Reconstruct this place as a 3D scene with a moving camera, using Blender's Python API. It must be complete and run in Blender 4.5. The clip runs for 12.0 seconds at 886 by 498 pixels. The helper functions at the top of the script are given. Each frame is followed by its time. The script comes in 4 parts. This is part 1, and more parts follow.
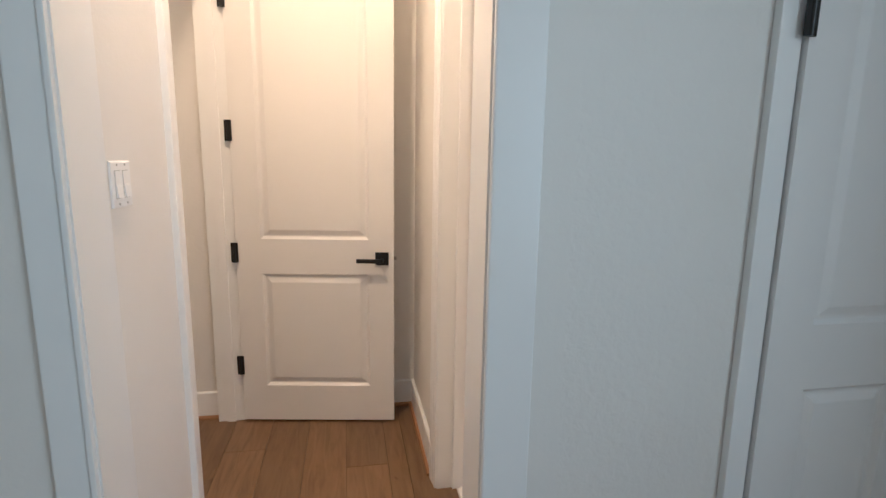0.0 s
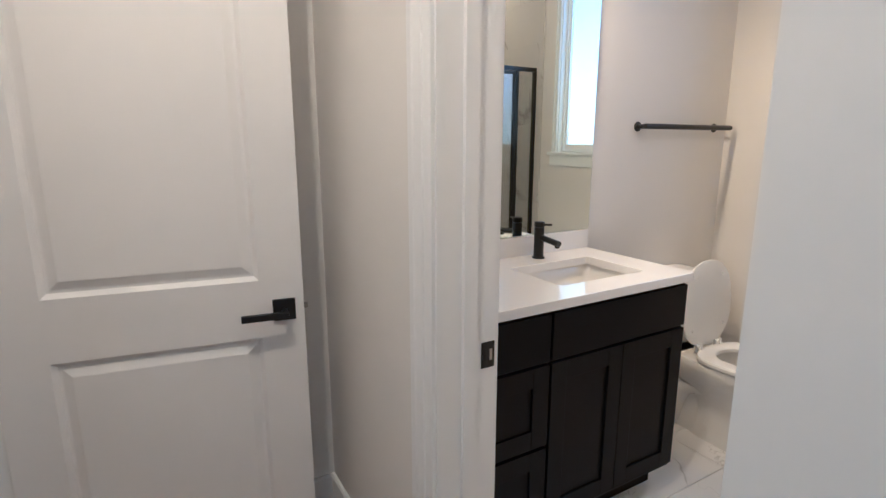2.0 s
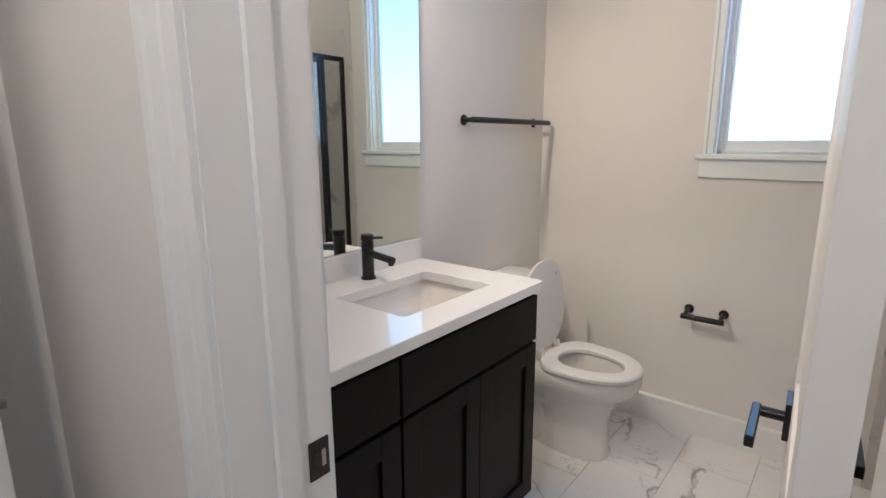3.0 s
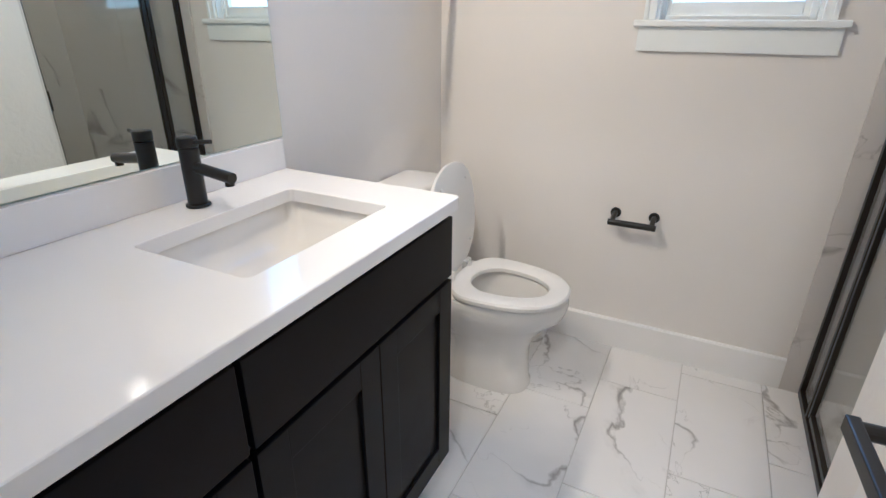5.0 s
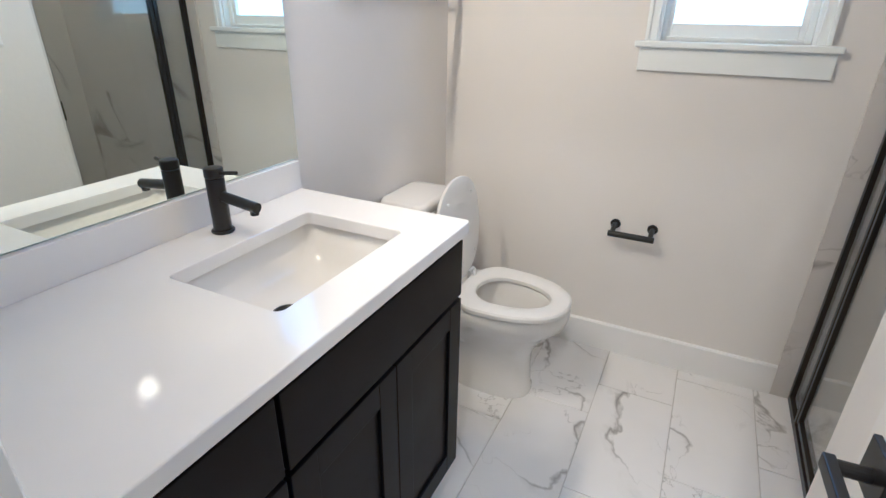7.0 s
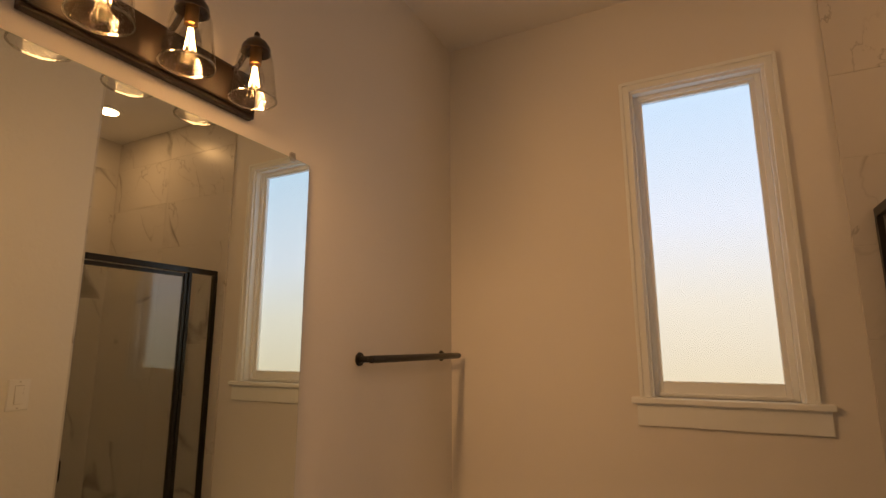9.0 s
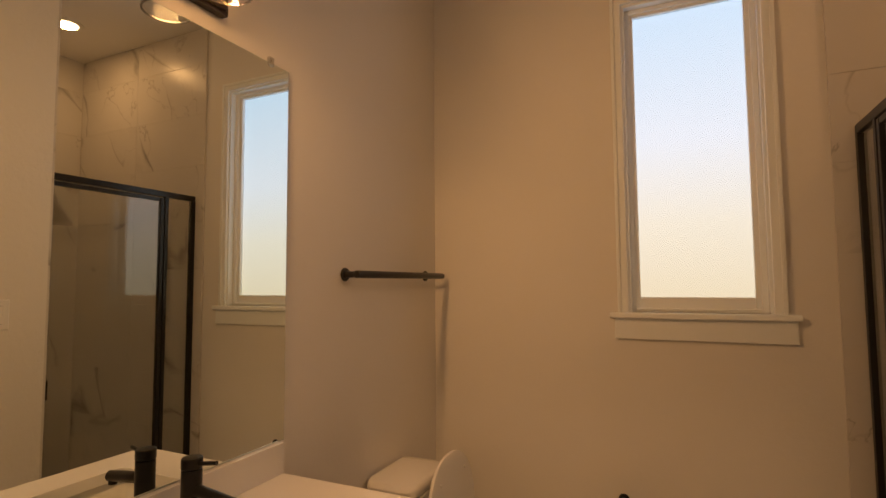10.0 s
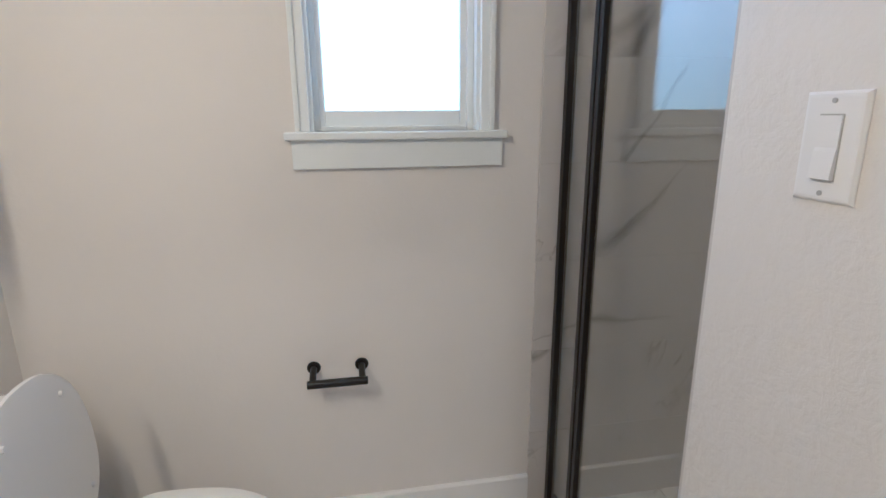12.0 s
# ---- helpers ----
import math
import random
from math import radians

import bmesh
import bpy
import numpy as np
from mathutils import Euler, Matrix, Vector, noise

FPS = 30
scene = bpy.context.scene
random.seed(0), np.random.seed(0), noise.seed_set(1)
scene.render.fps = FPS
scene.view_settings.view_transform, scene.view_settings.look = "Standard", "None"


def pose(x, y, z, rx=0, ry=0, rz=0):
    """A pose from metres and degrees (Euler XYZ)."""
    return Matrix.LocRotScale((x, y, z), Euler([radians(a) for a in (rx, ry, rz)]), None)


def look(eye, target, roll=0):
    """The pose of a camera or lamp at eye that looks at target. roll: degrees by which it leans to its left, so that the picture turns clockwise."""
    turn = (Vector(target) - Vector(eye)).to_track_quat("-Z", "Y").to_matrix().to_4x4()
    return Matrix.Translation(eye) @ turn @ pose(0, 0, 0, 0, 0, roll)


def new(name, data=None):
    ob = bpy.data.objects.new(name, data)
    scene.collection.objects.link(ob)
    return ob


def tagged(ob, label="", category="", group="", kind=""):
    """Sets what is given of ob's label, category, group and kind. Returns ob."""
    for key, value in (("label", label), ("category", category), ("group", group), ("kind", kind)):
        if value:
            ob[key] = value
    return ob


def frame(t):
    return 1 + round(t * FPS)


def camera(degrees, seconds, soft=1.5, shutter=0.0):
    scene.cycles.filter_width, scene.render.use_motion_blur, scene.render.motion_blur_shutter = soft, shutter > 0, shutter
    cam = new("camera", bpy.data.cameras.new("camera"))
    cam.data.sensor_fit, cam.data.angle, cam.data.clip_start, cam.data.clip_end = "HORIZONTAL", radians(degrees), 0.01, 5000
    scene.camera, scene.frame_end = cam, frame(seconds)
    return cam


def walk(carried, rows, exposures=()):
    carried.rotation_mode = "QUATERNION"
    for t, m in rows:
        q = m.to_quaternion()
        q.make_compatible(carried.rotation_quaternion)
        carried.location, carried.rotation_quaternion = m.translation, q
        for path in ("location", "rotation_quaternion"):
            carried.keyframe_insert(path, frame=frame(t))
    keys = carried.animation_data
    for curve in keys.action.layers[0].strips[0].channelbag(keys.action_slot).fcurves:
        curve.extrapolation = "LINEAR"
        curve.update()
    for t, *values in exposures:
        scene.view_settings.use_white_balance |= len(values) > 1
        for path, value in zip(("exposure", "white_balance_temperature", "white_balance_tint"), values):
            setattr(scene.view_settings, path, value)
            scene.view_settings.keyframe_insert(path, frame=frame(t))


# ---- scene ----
cam = camera(81.2, 12.0)
PATH = [
    (0, (0.293, 0.087, 1.397), (0.655, 2.022, 1.047), 0.9),
    (0.5, (0.102, 0.346, 1.398), (0.44, 2.281, 1.021), 0.8),
    (1, (0.079, 0.625, 1.371), (0.488, 2.542, 0.974), 0.4),
    (1.3, (0.093, 0.796, 1.375), (0.629, 2.682, 0.978), 0.3),
    (1.5, (0.087, 0.892, 1.391), (0.738, 2.738, 0.984), 0.1),
    (2, (0.121, 1.12, 1.386), (1.11, 2.81, 0.977), -0.0),
    (2.5, (0.203, 1.293, 1.401), (1.499, 2.759, 0.986), -0.1),
    (2.8, (0.291, 1.398, 1.38), (1.732, 2.721, 0.965), -0.3),
    (3.2, (0.429, 1.509, 1.359), (1.998, 2.674, 0.937), -0.5),
    (4.8, (0.773, 1.743, 1.296), (2.427, 2.596, 0.563), 0.1),
    (5.5, (0.799, 1.763, 1.248), (2.368, 2.546, 0.288), 0.5),
    (6, (0.794, 1.772, 1.233), (2.323, 2.525, 0.185), 0.7),
    (6.4, (0.785, 1.768, 1.286), (2.3, 2.52, 0.219), 0.7),
    (6.5, (0.777, 1.771, 1.303), (2.299, 2.522, 0.245), 0.8),
    (7.2, (0.735, 1.767, 1.422), (2.418, 2.606, 0.742), 0.7),
    (7.7, (0.725, 1.756, 1.517), (2.49, 2.654, 1.235), 0.3),
    (9.3, (0.734, 1.763, 1.48), (2.482, 2.653, 1.872), -0.2),
    (9.5, (0.738, 1.761, 1.455), (2.493, 2.654, 1.806), -0.2),
    (10, (0.737, 1.784, 1.422), (2.548, 2.622, 1.553), -0.4),
    (10.5, (0.748, 1.785, 1.414), (2.614, 2.494, 1.293), -0.5),
    (11, (0.849, 1.813, 1.377), (2.773, 2.263, 1.068), -0.7),
    (11.3, (0.985, 1.83, 1.341), (2.933, 2.082, 0.968), -0.7),
    (12, (1.354, 1.872, 1.343), (3.263, 1.535, 0.848), -0.4),
]
EXPOSURES = [(0, 0.92, 4400, 1), (0.5, 0.80, 4250, -1), (1.0, 0.76, 3980, -2), (1.5, 0.62, 3720, -3), (2.0, 0.56, 3720, -3), (2.5, 0.44, 3720, -3), (3.2, 0.41, 3540, -4), (5, 0.78, 3450, -4), (5.8, 0.97, 3480, -4), (6.5, 0.9, 3500, -4), (7.2, 0.7, 3420, -5), (7.7, 0.28, 3500, -5), (9.3, -0.94, 6600, 8), (10.5, -0.74, 6550, 8), (11.0, -0.68, 5200, 6), (11.5, -0.40, 4150, 3), (12, 0.40, 3460, -4)]
walk(cam, [(t, look(eye, target, roll)) for t, eye, target, roll in PATH], EXPOSURES)
# ---- world, lights ----
world = bpy.data.worlds.new("sky")
scene.world = world
world.use_nodes = True
wn = world.node_tree.nodes
sky = wn.new("ShaderNodeTexSky")
sky.sky_type, sky.sun_disc = "NISHITA", False
sky.sun_elevation, sky.sun_rotation = radians(35), radians(200)
world.node_tree.links.new(sky.outputs[0], wn["Background"].inputs[0])
wn["Background"].inputs[1].default_value = 0.05

WARM = (1.0, 0.50, 0.19)
WARM_CAN = (1.0, 0.55, 0.25)
DAY = (1.0, 0.87, 0.67)


def lamp(name, kind, watts, colour, m, size=0.05, size_y=None):
    data = bpy.data.lights.new(name, kind)
    data.energy, data.color = watts, colour
    if kind == "AREA":
        data.shape = "DISK" if size_y is None else "RECTANGLE"
        data.size = size
        if size_y is not None:
            data.size_y = size_y
    else:
        data.shadow_soft_size = size
    ob = new(name, data)
    ob.matrix_world = m
    return ob


CEIL = 2.93
BULBS = [(x, 2.692, 2.108) for x in (1.197, 1.374, 1.551)]
for b in BULBS:
    down = lamp("vanity_bulb_lamp", "SPOT", 19.0, WARM, look(b, (b[0] + 0.62, b[1] - 0.74, b[2] - 0.44)), 0.03)
    down.data.spot_size, down.data.spot_blend = radians(158), 0.85
lamp("shower_can_lamp", "AREA", 4.6, WARM, pose(2.45, 0.62, CEIL - 0.012), 0.11)
lamp("hall_can_lamp", "AREA", 16.0, WARM_CAN, pose(-0.06, 1.64, CEIL - 0.012), 0.11)
lamp("side_room_can_lamp", "AREA", 2.5, WARM_CAN, pose(-1.0, 2.25, CEIL - 0.012), 0.11)
lamp("bedroom_window_daylight", "AREA", 18.0, DAY, pose(1.885, -1.0, 1.55, 0, 90, 0), 1.5, 1.5)

# ---- materials ----


def mat(name, colour, rough=0.5, metal=0.0, spec=0.5):
    m = bpy.data.materials.new(name)
    m.use_nodes = True
    b = m.node_tree.nodes["Principled BSDF"]
    b.inputs["Base Color"].default_value = (*colour, 1)
    b.inputs["Roughness"].default_value = rough
    b.inputs["Metallic"].default_value = metal
    b.inputs["Specular IOR Level"].default_value = spec
    return m


def nodes(m):
    t = m.node_tree
    return t.nodes, t.links, t.nodes["Principled BSDF"]


def coords(n, l, scale=(1, 1, 1), scatter=0.0, lean=0.0):
    c = n.new("ShaderNodeTexCoord")
    mp = n.new("ShaderNodeMapping")
    mp.inputs["Scale"].default_value = scale
    if lean:
        mp.vector_type = "TEXTURE"
        mp.inputs["Scale"].default_value = tuple(1 / k for k in scale)
        mp.inputs["Rotation"].default_value = (0, 0, lean)
    l.new(c.outputs["Object"], mp.inputs["Vector"])
    if scatter:
        info = n.new("ShaderNodeObjectInfo")
        k = n.new("ShaderNodeVectorMath")
        k.operation = "SCALE"
        wn_ = n.new("ShaderNodeTexWhiteNoise")
        wn_.noise_dimensions = "1D"
        l.new(info.outputs["Random"], wn_.inputs["W"])
        l.new(wn_.outputs["Color"], k.inputs[0])
        k.inputs["Scale"].default_value = scatter
        l.new(k.outputs[0], mp.inputs["Location"])
    return mp.outputs[0]


def noise_tex(n, l, vec, scale, detail=3.0, rough=0.5, dist=0.0):
    t = n.new("ShaderNodeTexNoise")
    t.inputs["Scale"].default_value = scale
    t.inputs["Detail"].default_value = detail
    t.inputs["Roughness"].default_value = rough
    t.inputs["Distortion"].default_value = dist
    l.new(vec, t.inputs["Vector"])
    return t.outputs["Fac"]


def ramp(n, l, fac, *stops):
    r = n.new("ShaderNodeValToRGB")
    while len(r.color_ramp.elements) < len(stops):
        r.color_ramp.elements.new(0.5)
    for e, (p, c) in zip(r.color_ramp.elements, stops):
        e.position, e.color = p, ((*c, 1) if len(c) == 3 else c)
    l.new(fac, r.inputs[0])
    return r.outputs[0]


def maths(n, l, op, a, b=0.0, clamp=False):
    k = n.new("ShaderNodeMath")
    k.operation, k.use_clamp = op, clamp
    for i, v in enumerate((a, b)):
        if isinstance(v, (int, float)):
            k.inputs[i].default_value = v
        else:
            l.new(v, k.inputs[i])
    return k.outputs[0]


def blend(n, l, fac, a, b):
    k = n.new("ShaderNodeMix")
    k.data_type = "RGBA"
    for s, v in ((0, fac), (6, a), (7, b)):
        if isinstance(v, tuple):
            k.inputs[s].default_value = (*v, 1)
        elif isinstance(v, (int, float)):
            k.inputs[s].default_value = v
        else:
            l.new(v, k.inputs[s])
    return k.outputs[2]


def bump(n, l, b, height, strength, dist=0.002):
    k = n.new("ShaderNodeBump")
    k.inputs["Strength"].default_value = strength
    k.inputs["Distance"].default_value = dist
    l.new(height, k.inputs["Height"])
    l.new(k.outputs[0], b.inputs["Normal"])


def painted(name, colour, rough, grain, strength, mottle=0.03, dist=0.002, spec=0.4):
    m = mat(name, colour, rough, spec=spec)
    n, l, b = nodes(m)
    v = coords(n, l)
    big = noise_tex(n, l, v, 1.7, 4)
    lo = tuple(c * (1 - mottle) for c in colour)
    hi = tuple(min(1, c * (1 + mottle)) for c in colour)
    l.new(ramp(n, l, big, (0.3, lo), (0.7, hi)), b.inputs["Base Color"])
    h = noise_tex(n, l, v, grain, 5, 0.62, 0.3)
    bump(n, l, b, h, strength, dist)
    l.new(ramp(n, l, noise_tex(n, l, v, 9, 3), (0.2, (rough * 0.92,) * 3), (0.8, (rough * 1.08,) * 3)), b.inputs["Roughness"])
    return m


def marble(name, rough, scatter, base=(0.80, 0.795, 0.785), size=(1.0, 1.0, 1.0), dark=(0.20, 0.195, 0.19), lean=0.0, scale=1.5, swirl=0.35, amount=1.0, broad=0.012, ragged=0.50):
    """White ceramic tile printed with tapering grey veins, a smudge on one side of them and hairlines between."""
    m = mat(name, base, rough)
    n, l, b = nodes(m)
    v = coords(n, l, size, scatter, lean)
    w = noise_tex(n, l, v, scale, 9, ragged, swirl)
    side = maths(n, l, "SUBTRACT", w, 0.5)
    ridge = maths(n, l, "ABSOLUTE", side)
    taper = ramp(n, l, noise_tex(n, l, v, scale * 1.7, 3), (0.44, (0, 0, 0)), (0.62, (1, 1, 1)))
    width = maths(n, l, "ADD", maths(n, l, "MULTIPLY", taper, broad), 0.002)
    thin = maths(n, l, "SUBTRACT", 1.0, maths(n, l, "DIVIDE", ridge, width), True)
    smudge = ramp(n, l, side, (0.0, (1, 1, 1)), (0.055, (0, 0, 0)))
    below = maths(n, l, "GREATER_THAN", side, 0.0)
    patchy = ramp(n, l, noise_tex(n, l, v, 14, 6, 0.6, 0.6), (0.40, (0, 0, 0)), (0.68, (1, 1, 1)))
    cloudy = maths(n, l, "MULTIPLY", maths(n, l, "MULTIPLY", smudge, below), maths(n, l, "MULTIPLY", taper, patchy))
    w2 = noise_tex(n, l, v, scale * 2.3, 8, 0.55, 0.6)
    ridge2 = maths(n, l, "ABSOLUTE", maths(n, l, "SUBTRACT", w2, 0.46))
    gate2 = ramp(n, l, noise_tex(n, l, v, 2.2, 2), (0.50, (0, 0, 0)), (0.60, (1, 1, 1)))
    hair = maths(n, l, "MULTIPLY", ramp(n, l, ridge2, (0.0, (1, 1, 1)), (0.006, (0, 0, 0))), gate2)
    cloud = ramp(n, l, noise_tex(n, l, v, 3.1, 4), (0.35, base), (0.75, tuple(k * 0.95 for k in base)))
    col = blend(n, l, maths(n, l, "MULTIPLY", hair, 0.55 * amount), cloud, dark)
    col = blend(n, l, maths(n, l, "MULTIPLY", cloudy, 0.62 * amount), col, tuple(k * 1.6 for k in dark))
    strong = maths(n, l, "ADD", maths(n, l, "MULTIPLY", taper, 0.72), 0.16)
    col = blend(n, l, maths(n, l, "MULTIPLY", thin, maths(n, l, "MULTIPLY", strong, amount)), col, dark)
    l.new(col, b.inputs["Base Color"])
    bump(n, l, b, noise_tex(n, l, v, 30, 3), 0.04, 0.001)
    return m


def wood_floor(name, scatter):
    m = mat(name, (0.26, 0.15, 0.08), 0.42)
    n, l, b = nodes(m)
    v = coords(n, l, (9, 0.9, 9), scatter)
    grain = noise_tex(n, l, v, 3.2, 8, 0.62, 1.2)
    col = ramp(n, l, grain, (0.25, (0.120, 0.066, 0.028)), (0.5, (0.185, 0.110, 0.050)), (0.8, (0.235, 0.148, 0.072)))
    v2 = coords(n, l, (5, 2.4, 5), scatter)
    knot = ramp(n, l, noise_tex(n, l, v2, 2.0, 3, 0.5, 0.8), (0.70, (0, 0, 0)), (0.78, (1, 1, 1)))
    col = blend(n, l, maths(n, l, "MULTIPLY", knot, 0.75), col, (0.07, 0.032, 0.015))
    info = n.new("ShaderNodeObjectInfo")
    tone = ramp(n, l, info.outputs["Random"], (0.0, (0.86,) * 3), (1.0, (1.12,) * 3))
    k = n.new("ShaderNodeMix")
    k.data_type, k.blend_type = "RGBA", "MULTIPLY"
    k.inputs[0].default_value = 1
    l.new(col, k.inputs[6])
    l.new(tone, k.inputs[7])
    l.new(k.outputs[2], b.inputs["Base Color"])
    bump(n, l, b, grain, 0.15, 0.001)
    return m


def see_through(name, tint, gloss=0.08, rough=0.02, haze=0.0, edge=0.8, seeds=False):
    """Thin glass: straight through, with a Fresnel reflection on top and, if hazy, some scattered light."""
    m = bpy.data.materials.new(name)
    m.use_nodes = True
    n, l = m.node_tree.nodes, m.node_tree.links
    n.remove(n["Principled BSDF"])
    tr = n.new("ShaderNodeBsdfTransparent")
    tr.inputs[0].default_value = (*tint, 1)
    base = tr.outputs[0]
    if haze:
        tl = n.new("ShaderNodeBsdfTranslucent")
        tl.inputs[0].default_value = (0.9, 0.93, 0.95, 1)
        mx = n.new("ShaderNodeMixShader")
        mx.inputs[0].default_value = haze
        l.new(base, mx.inputs[1])
        l.new(tl.outputs[0], mx.inputs[2])
        base = mx.outputs[0]
    gl = n.new("ShaderNodeBsdfGlossy")
    gl.inputs["Roughness"].default_value = rough
    lw = n.new("ShaderNodeLayerWeight")
    lw.inputs[0].default_value = 0.5
    fac = maths(n, l, "ADD", maths(n, l, "MULTIPLY", maths(n, l, "POWER", lw.outputs["Facing"], 4.0), edge), gloss, True)
    if seeds:
        spots = ramp(n, l, noise_tex(n, l, coords(n, l), 230, 1.0), (0.66, (0, 0, 0)), (0.70, (1, 1, 1)))
        fac = maths(n, l, "ADD", fac, maths(n, l, "MULTIPLY", spots, 0.3), True)
    mix = n.new("ShaderNodeMixShader")
    l.new(fac, mix.inputs[0])
    l.new(base, mix.inputs[1])
    l.new(gl.outputs[0], mix.inputs[2])
    l.new(mix.outputs[0], n["Material Output"].inputs[0])
    return m


def glow(name, colour, strength):
    m = mat(name, (0, 0, 0))
    b = m.node_tree.nodes["Principled BSDF"]
    b.inputs["Emission Color"].default_value = (*colour, 1)
    b.inputs["Emission Strength"].default_value = strength
    return m


WALL = painted("wall_paint", (0.81, 0.79, 0.755), 0.58, 48, 0.40, 0.015, 0.002)
ROUGHWALL = painted("textured_wall_paint", (0.81, 0.79, 0.755), 0.55, 36, 0.8, 0.015, 0.004)
CEILP = painted("ceiling_paint", (0.84, 0.83, 0.82), 0.8, 120, 0.2)
TRIM = painted("trim_enamel", (0.87, 0.87, 0.865), 0.34, 60, 0.03, 0.012, spec=0.5)
# window trim: white enamel with cool daylight glare painted into its colour
TRIM_DAYLIT = painted("daylit_window_enamel", (0.88, 0.915, 0.92), 0.30, 60, 0.03, 0.012, spec=0.5)
DOORP = painted("door_enamel", (0.83, 0.82, 0.81), 0.40, 140, 0.05, 0.015, 0.001, spec=0.5)
BLACK = painted("black_metal", (0.014, 0.014, 0.015), 0.30, 200, 0.05, 0.1, 0.0005)
CAB = painted("black_cabinet_paint", (0.0045, 0.0045, 0.005), 0.42, 60, 0.05, 0.12, 0.001, spec=0.13)
CABGAP = mat("cabinet_carcass_black", (0.008, 0.008, 0.008), 0.6)
QUARTZ = painted("white_quartz", (0.86, 0.855, 0.855), 0.09, 160, 0.0, 0.02, spec=0.5)
PORC = painted("white_porcelain", (0.80, 0.79, 0.76), 0.10, 40, 0.0, 0.01, spec=0.5)
SEATP = painted("white_seat_plastic", (0.80, 0.795, 0.77), 0.34, 50, 0.02, 0.01)
PLATE = mat("white_switch_plastic", (0.87, 0.87, 0.87), 0.28)
# grey for the painted shade round the rockers, and for the screws
SLOT = mat("switch_gap_shadow", (0.48, 0.48, 0.47), 0.6)
BRONZE = painted("oiled_bronze", (0.035, 0.022, 0.015), 0.36, 90, 0.05, 0.15)
FLOORT = marble("marble_floor_tile", 0.36, 40.0, (0.84, 0.835, 0.825), (1.0, 1.3, 1.0), lean=0.6, scale=1.55, ragged=0.46, broad=0.014)
WALLT = marble("marble_wall_tile", 0.30, 60.0, (0.66, 0.64, 0.61), (0.62, 1.25, 1.0), (0.17, 0.16, 0.15), 0.85, 1.15, 0.25, 1.0, 0.020, 0.40)
GROUT = painted("pale_grout", (0.62, 0.61, 0.59), 0.85, 150, 0.2)
WGROUT = painted("grey_grout", (0.62, 0.60, 0.57), 0.85, 150, 0.2)
OAK = wood_floor("oak_plank", 30.0)
SUBFLOOR = mat("dark_joint", (0.06, 0.035, 0.02), 0.8)
SHOE = painted("oak_shoe_moulding", (0.30, 0.16, 0.07), 0.45, 60, 0.08, 0.1)
MIRROR = mat("mirror_silver", (0.82, 0.865, 0.835), 0.0, 1.0)
MIRROR_EDGE = mat("mirror_glass_edge", (0.30, 0.42, 0.40), 0.15)
CLEAR = see_through("clear_shower_glass", (0.93, 0.94, 0.93), 0.095)
SEEDED = see_through("seeded_glass", (0.96, 0.96, 0.95), 0.02, 0.05, 0.0, 0.5, True)
FROST = see_through("frosted_window_glass", (0.95, 0.97, 0.98), 0.04, 0.35)
CHROME = mat("satin_nickel", (0.45, 0.43, 0.40), 0.28, 1.0)
HOLE_SHADE = mat("hole_shade", (0.01, 0.01, 0.01), 0.6)
CLIPP = see_through("clear_plastic_clip", (0.85, 0.85, 0.85), 0.25, 0.1)
FILAMENT = glow("hot_filament", (1.0, 0.46, 0.14), 60)
BRASS = mat("brass_socket", (0.45, 0.26, 0.10), 0.35, 1.0)
RIM = see_through("thick_glass_rim", (0.85, 0.85, 0.83), 0.25, 0.1)
CANGLOW = glow("downlight_lens", (1.0, 0.62, 0.33), 9)
# still water; its grey also paints in the shade deep in the bowl
WATER = mat("shaded_bowl_water", (0.25, 0.25, 0.235), 0.02)

# sky seen blurred through the frosted pane
OUTSIDE = bpy.data.materials.new("outside_daylight")
OUTSIDE.use_nodes = True
n_, l_, b_ = nodes(OUTSIDE)
b_.inputs["Base Color"].default_value = (0, 0, 0, 1)
v_ = n_.new("ShaderNodeTexCoord")
sx_ = n_.new("ShaderNodeSeparateXYZ")
l_.new(v_.outputs["Generated"], sx_.inputs[0])
l_.new(ramp(n_, l_, sx_.outputs[2], (0.04, (0.93, 0.74, 0.52)), (0.28, (0.97, 0.83, 0.69)), (0.55, (0.90, 0.88, 0.96)), (1.0, (0.68, 0.81, 1.0))), b_.inputs["Emission Color"])
b_.inputs["Emission Strength"].default_value = 2.0

# ---- building helpers ----


def part(name, bm, material, parent=None, label="", smooth=False):
    me = bpy.data.meshes.new(name)
    bmesh.ops.recalc_face_normals(bm, faces=bm.faces)
    bm.to_mesh(me)
    bm.free()
    me.materials.append(material)
    if smooth:
        me.shade_smooth()
        me.set_sharp_from_angle(angle=radians(38))
    ob = new(name, me)
    if parent is not None:
        ob.parent = parent
    if label:
        tagged(ob, label)
    return ob


def thing(name, label, category, at=(0, 0, 0), turn=0.0, group=""):
    ob = new(name)
    ob.empty_display_size = 0.05
    ob.matrix_world = pose(*at, 0, 0, turn)
    return tagged(ob, label, category, group)


def structure(ob, label, category=""):
    return tagged(ob, label, category or "structure", kind="structure")


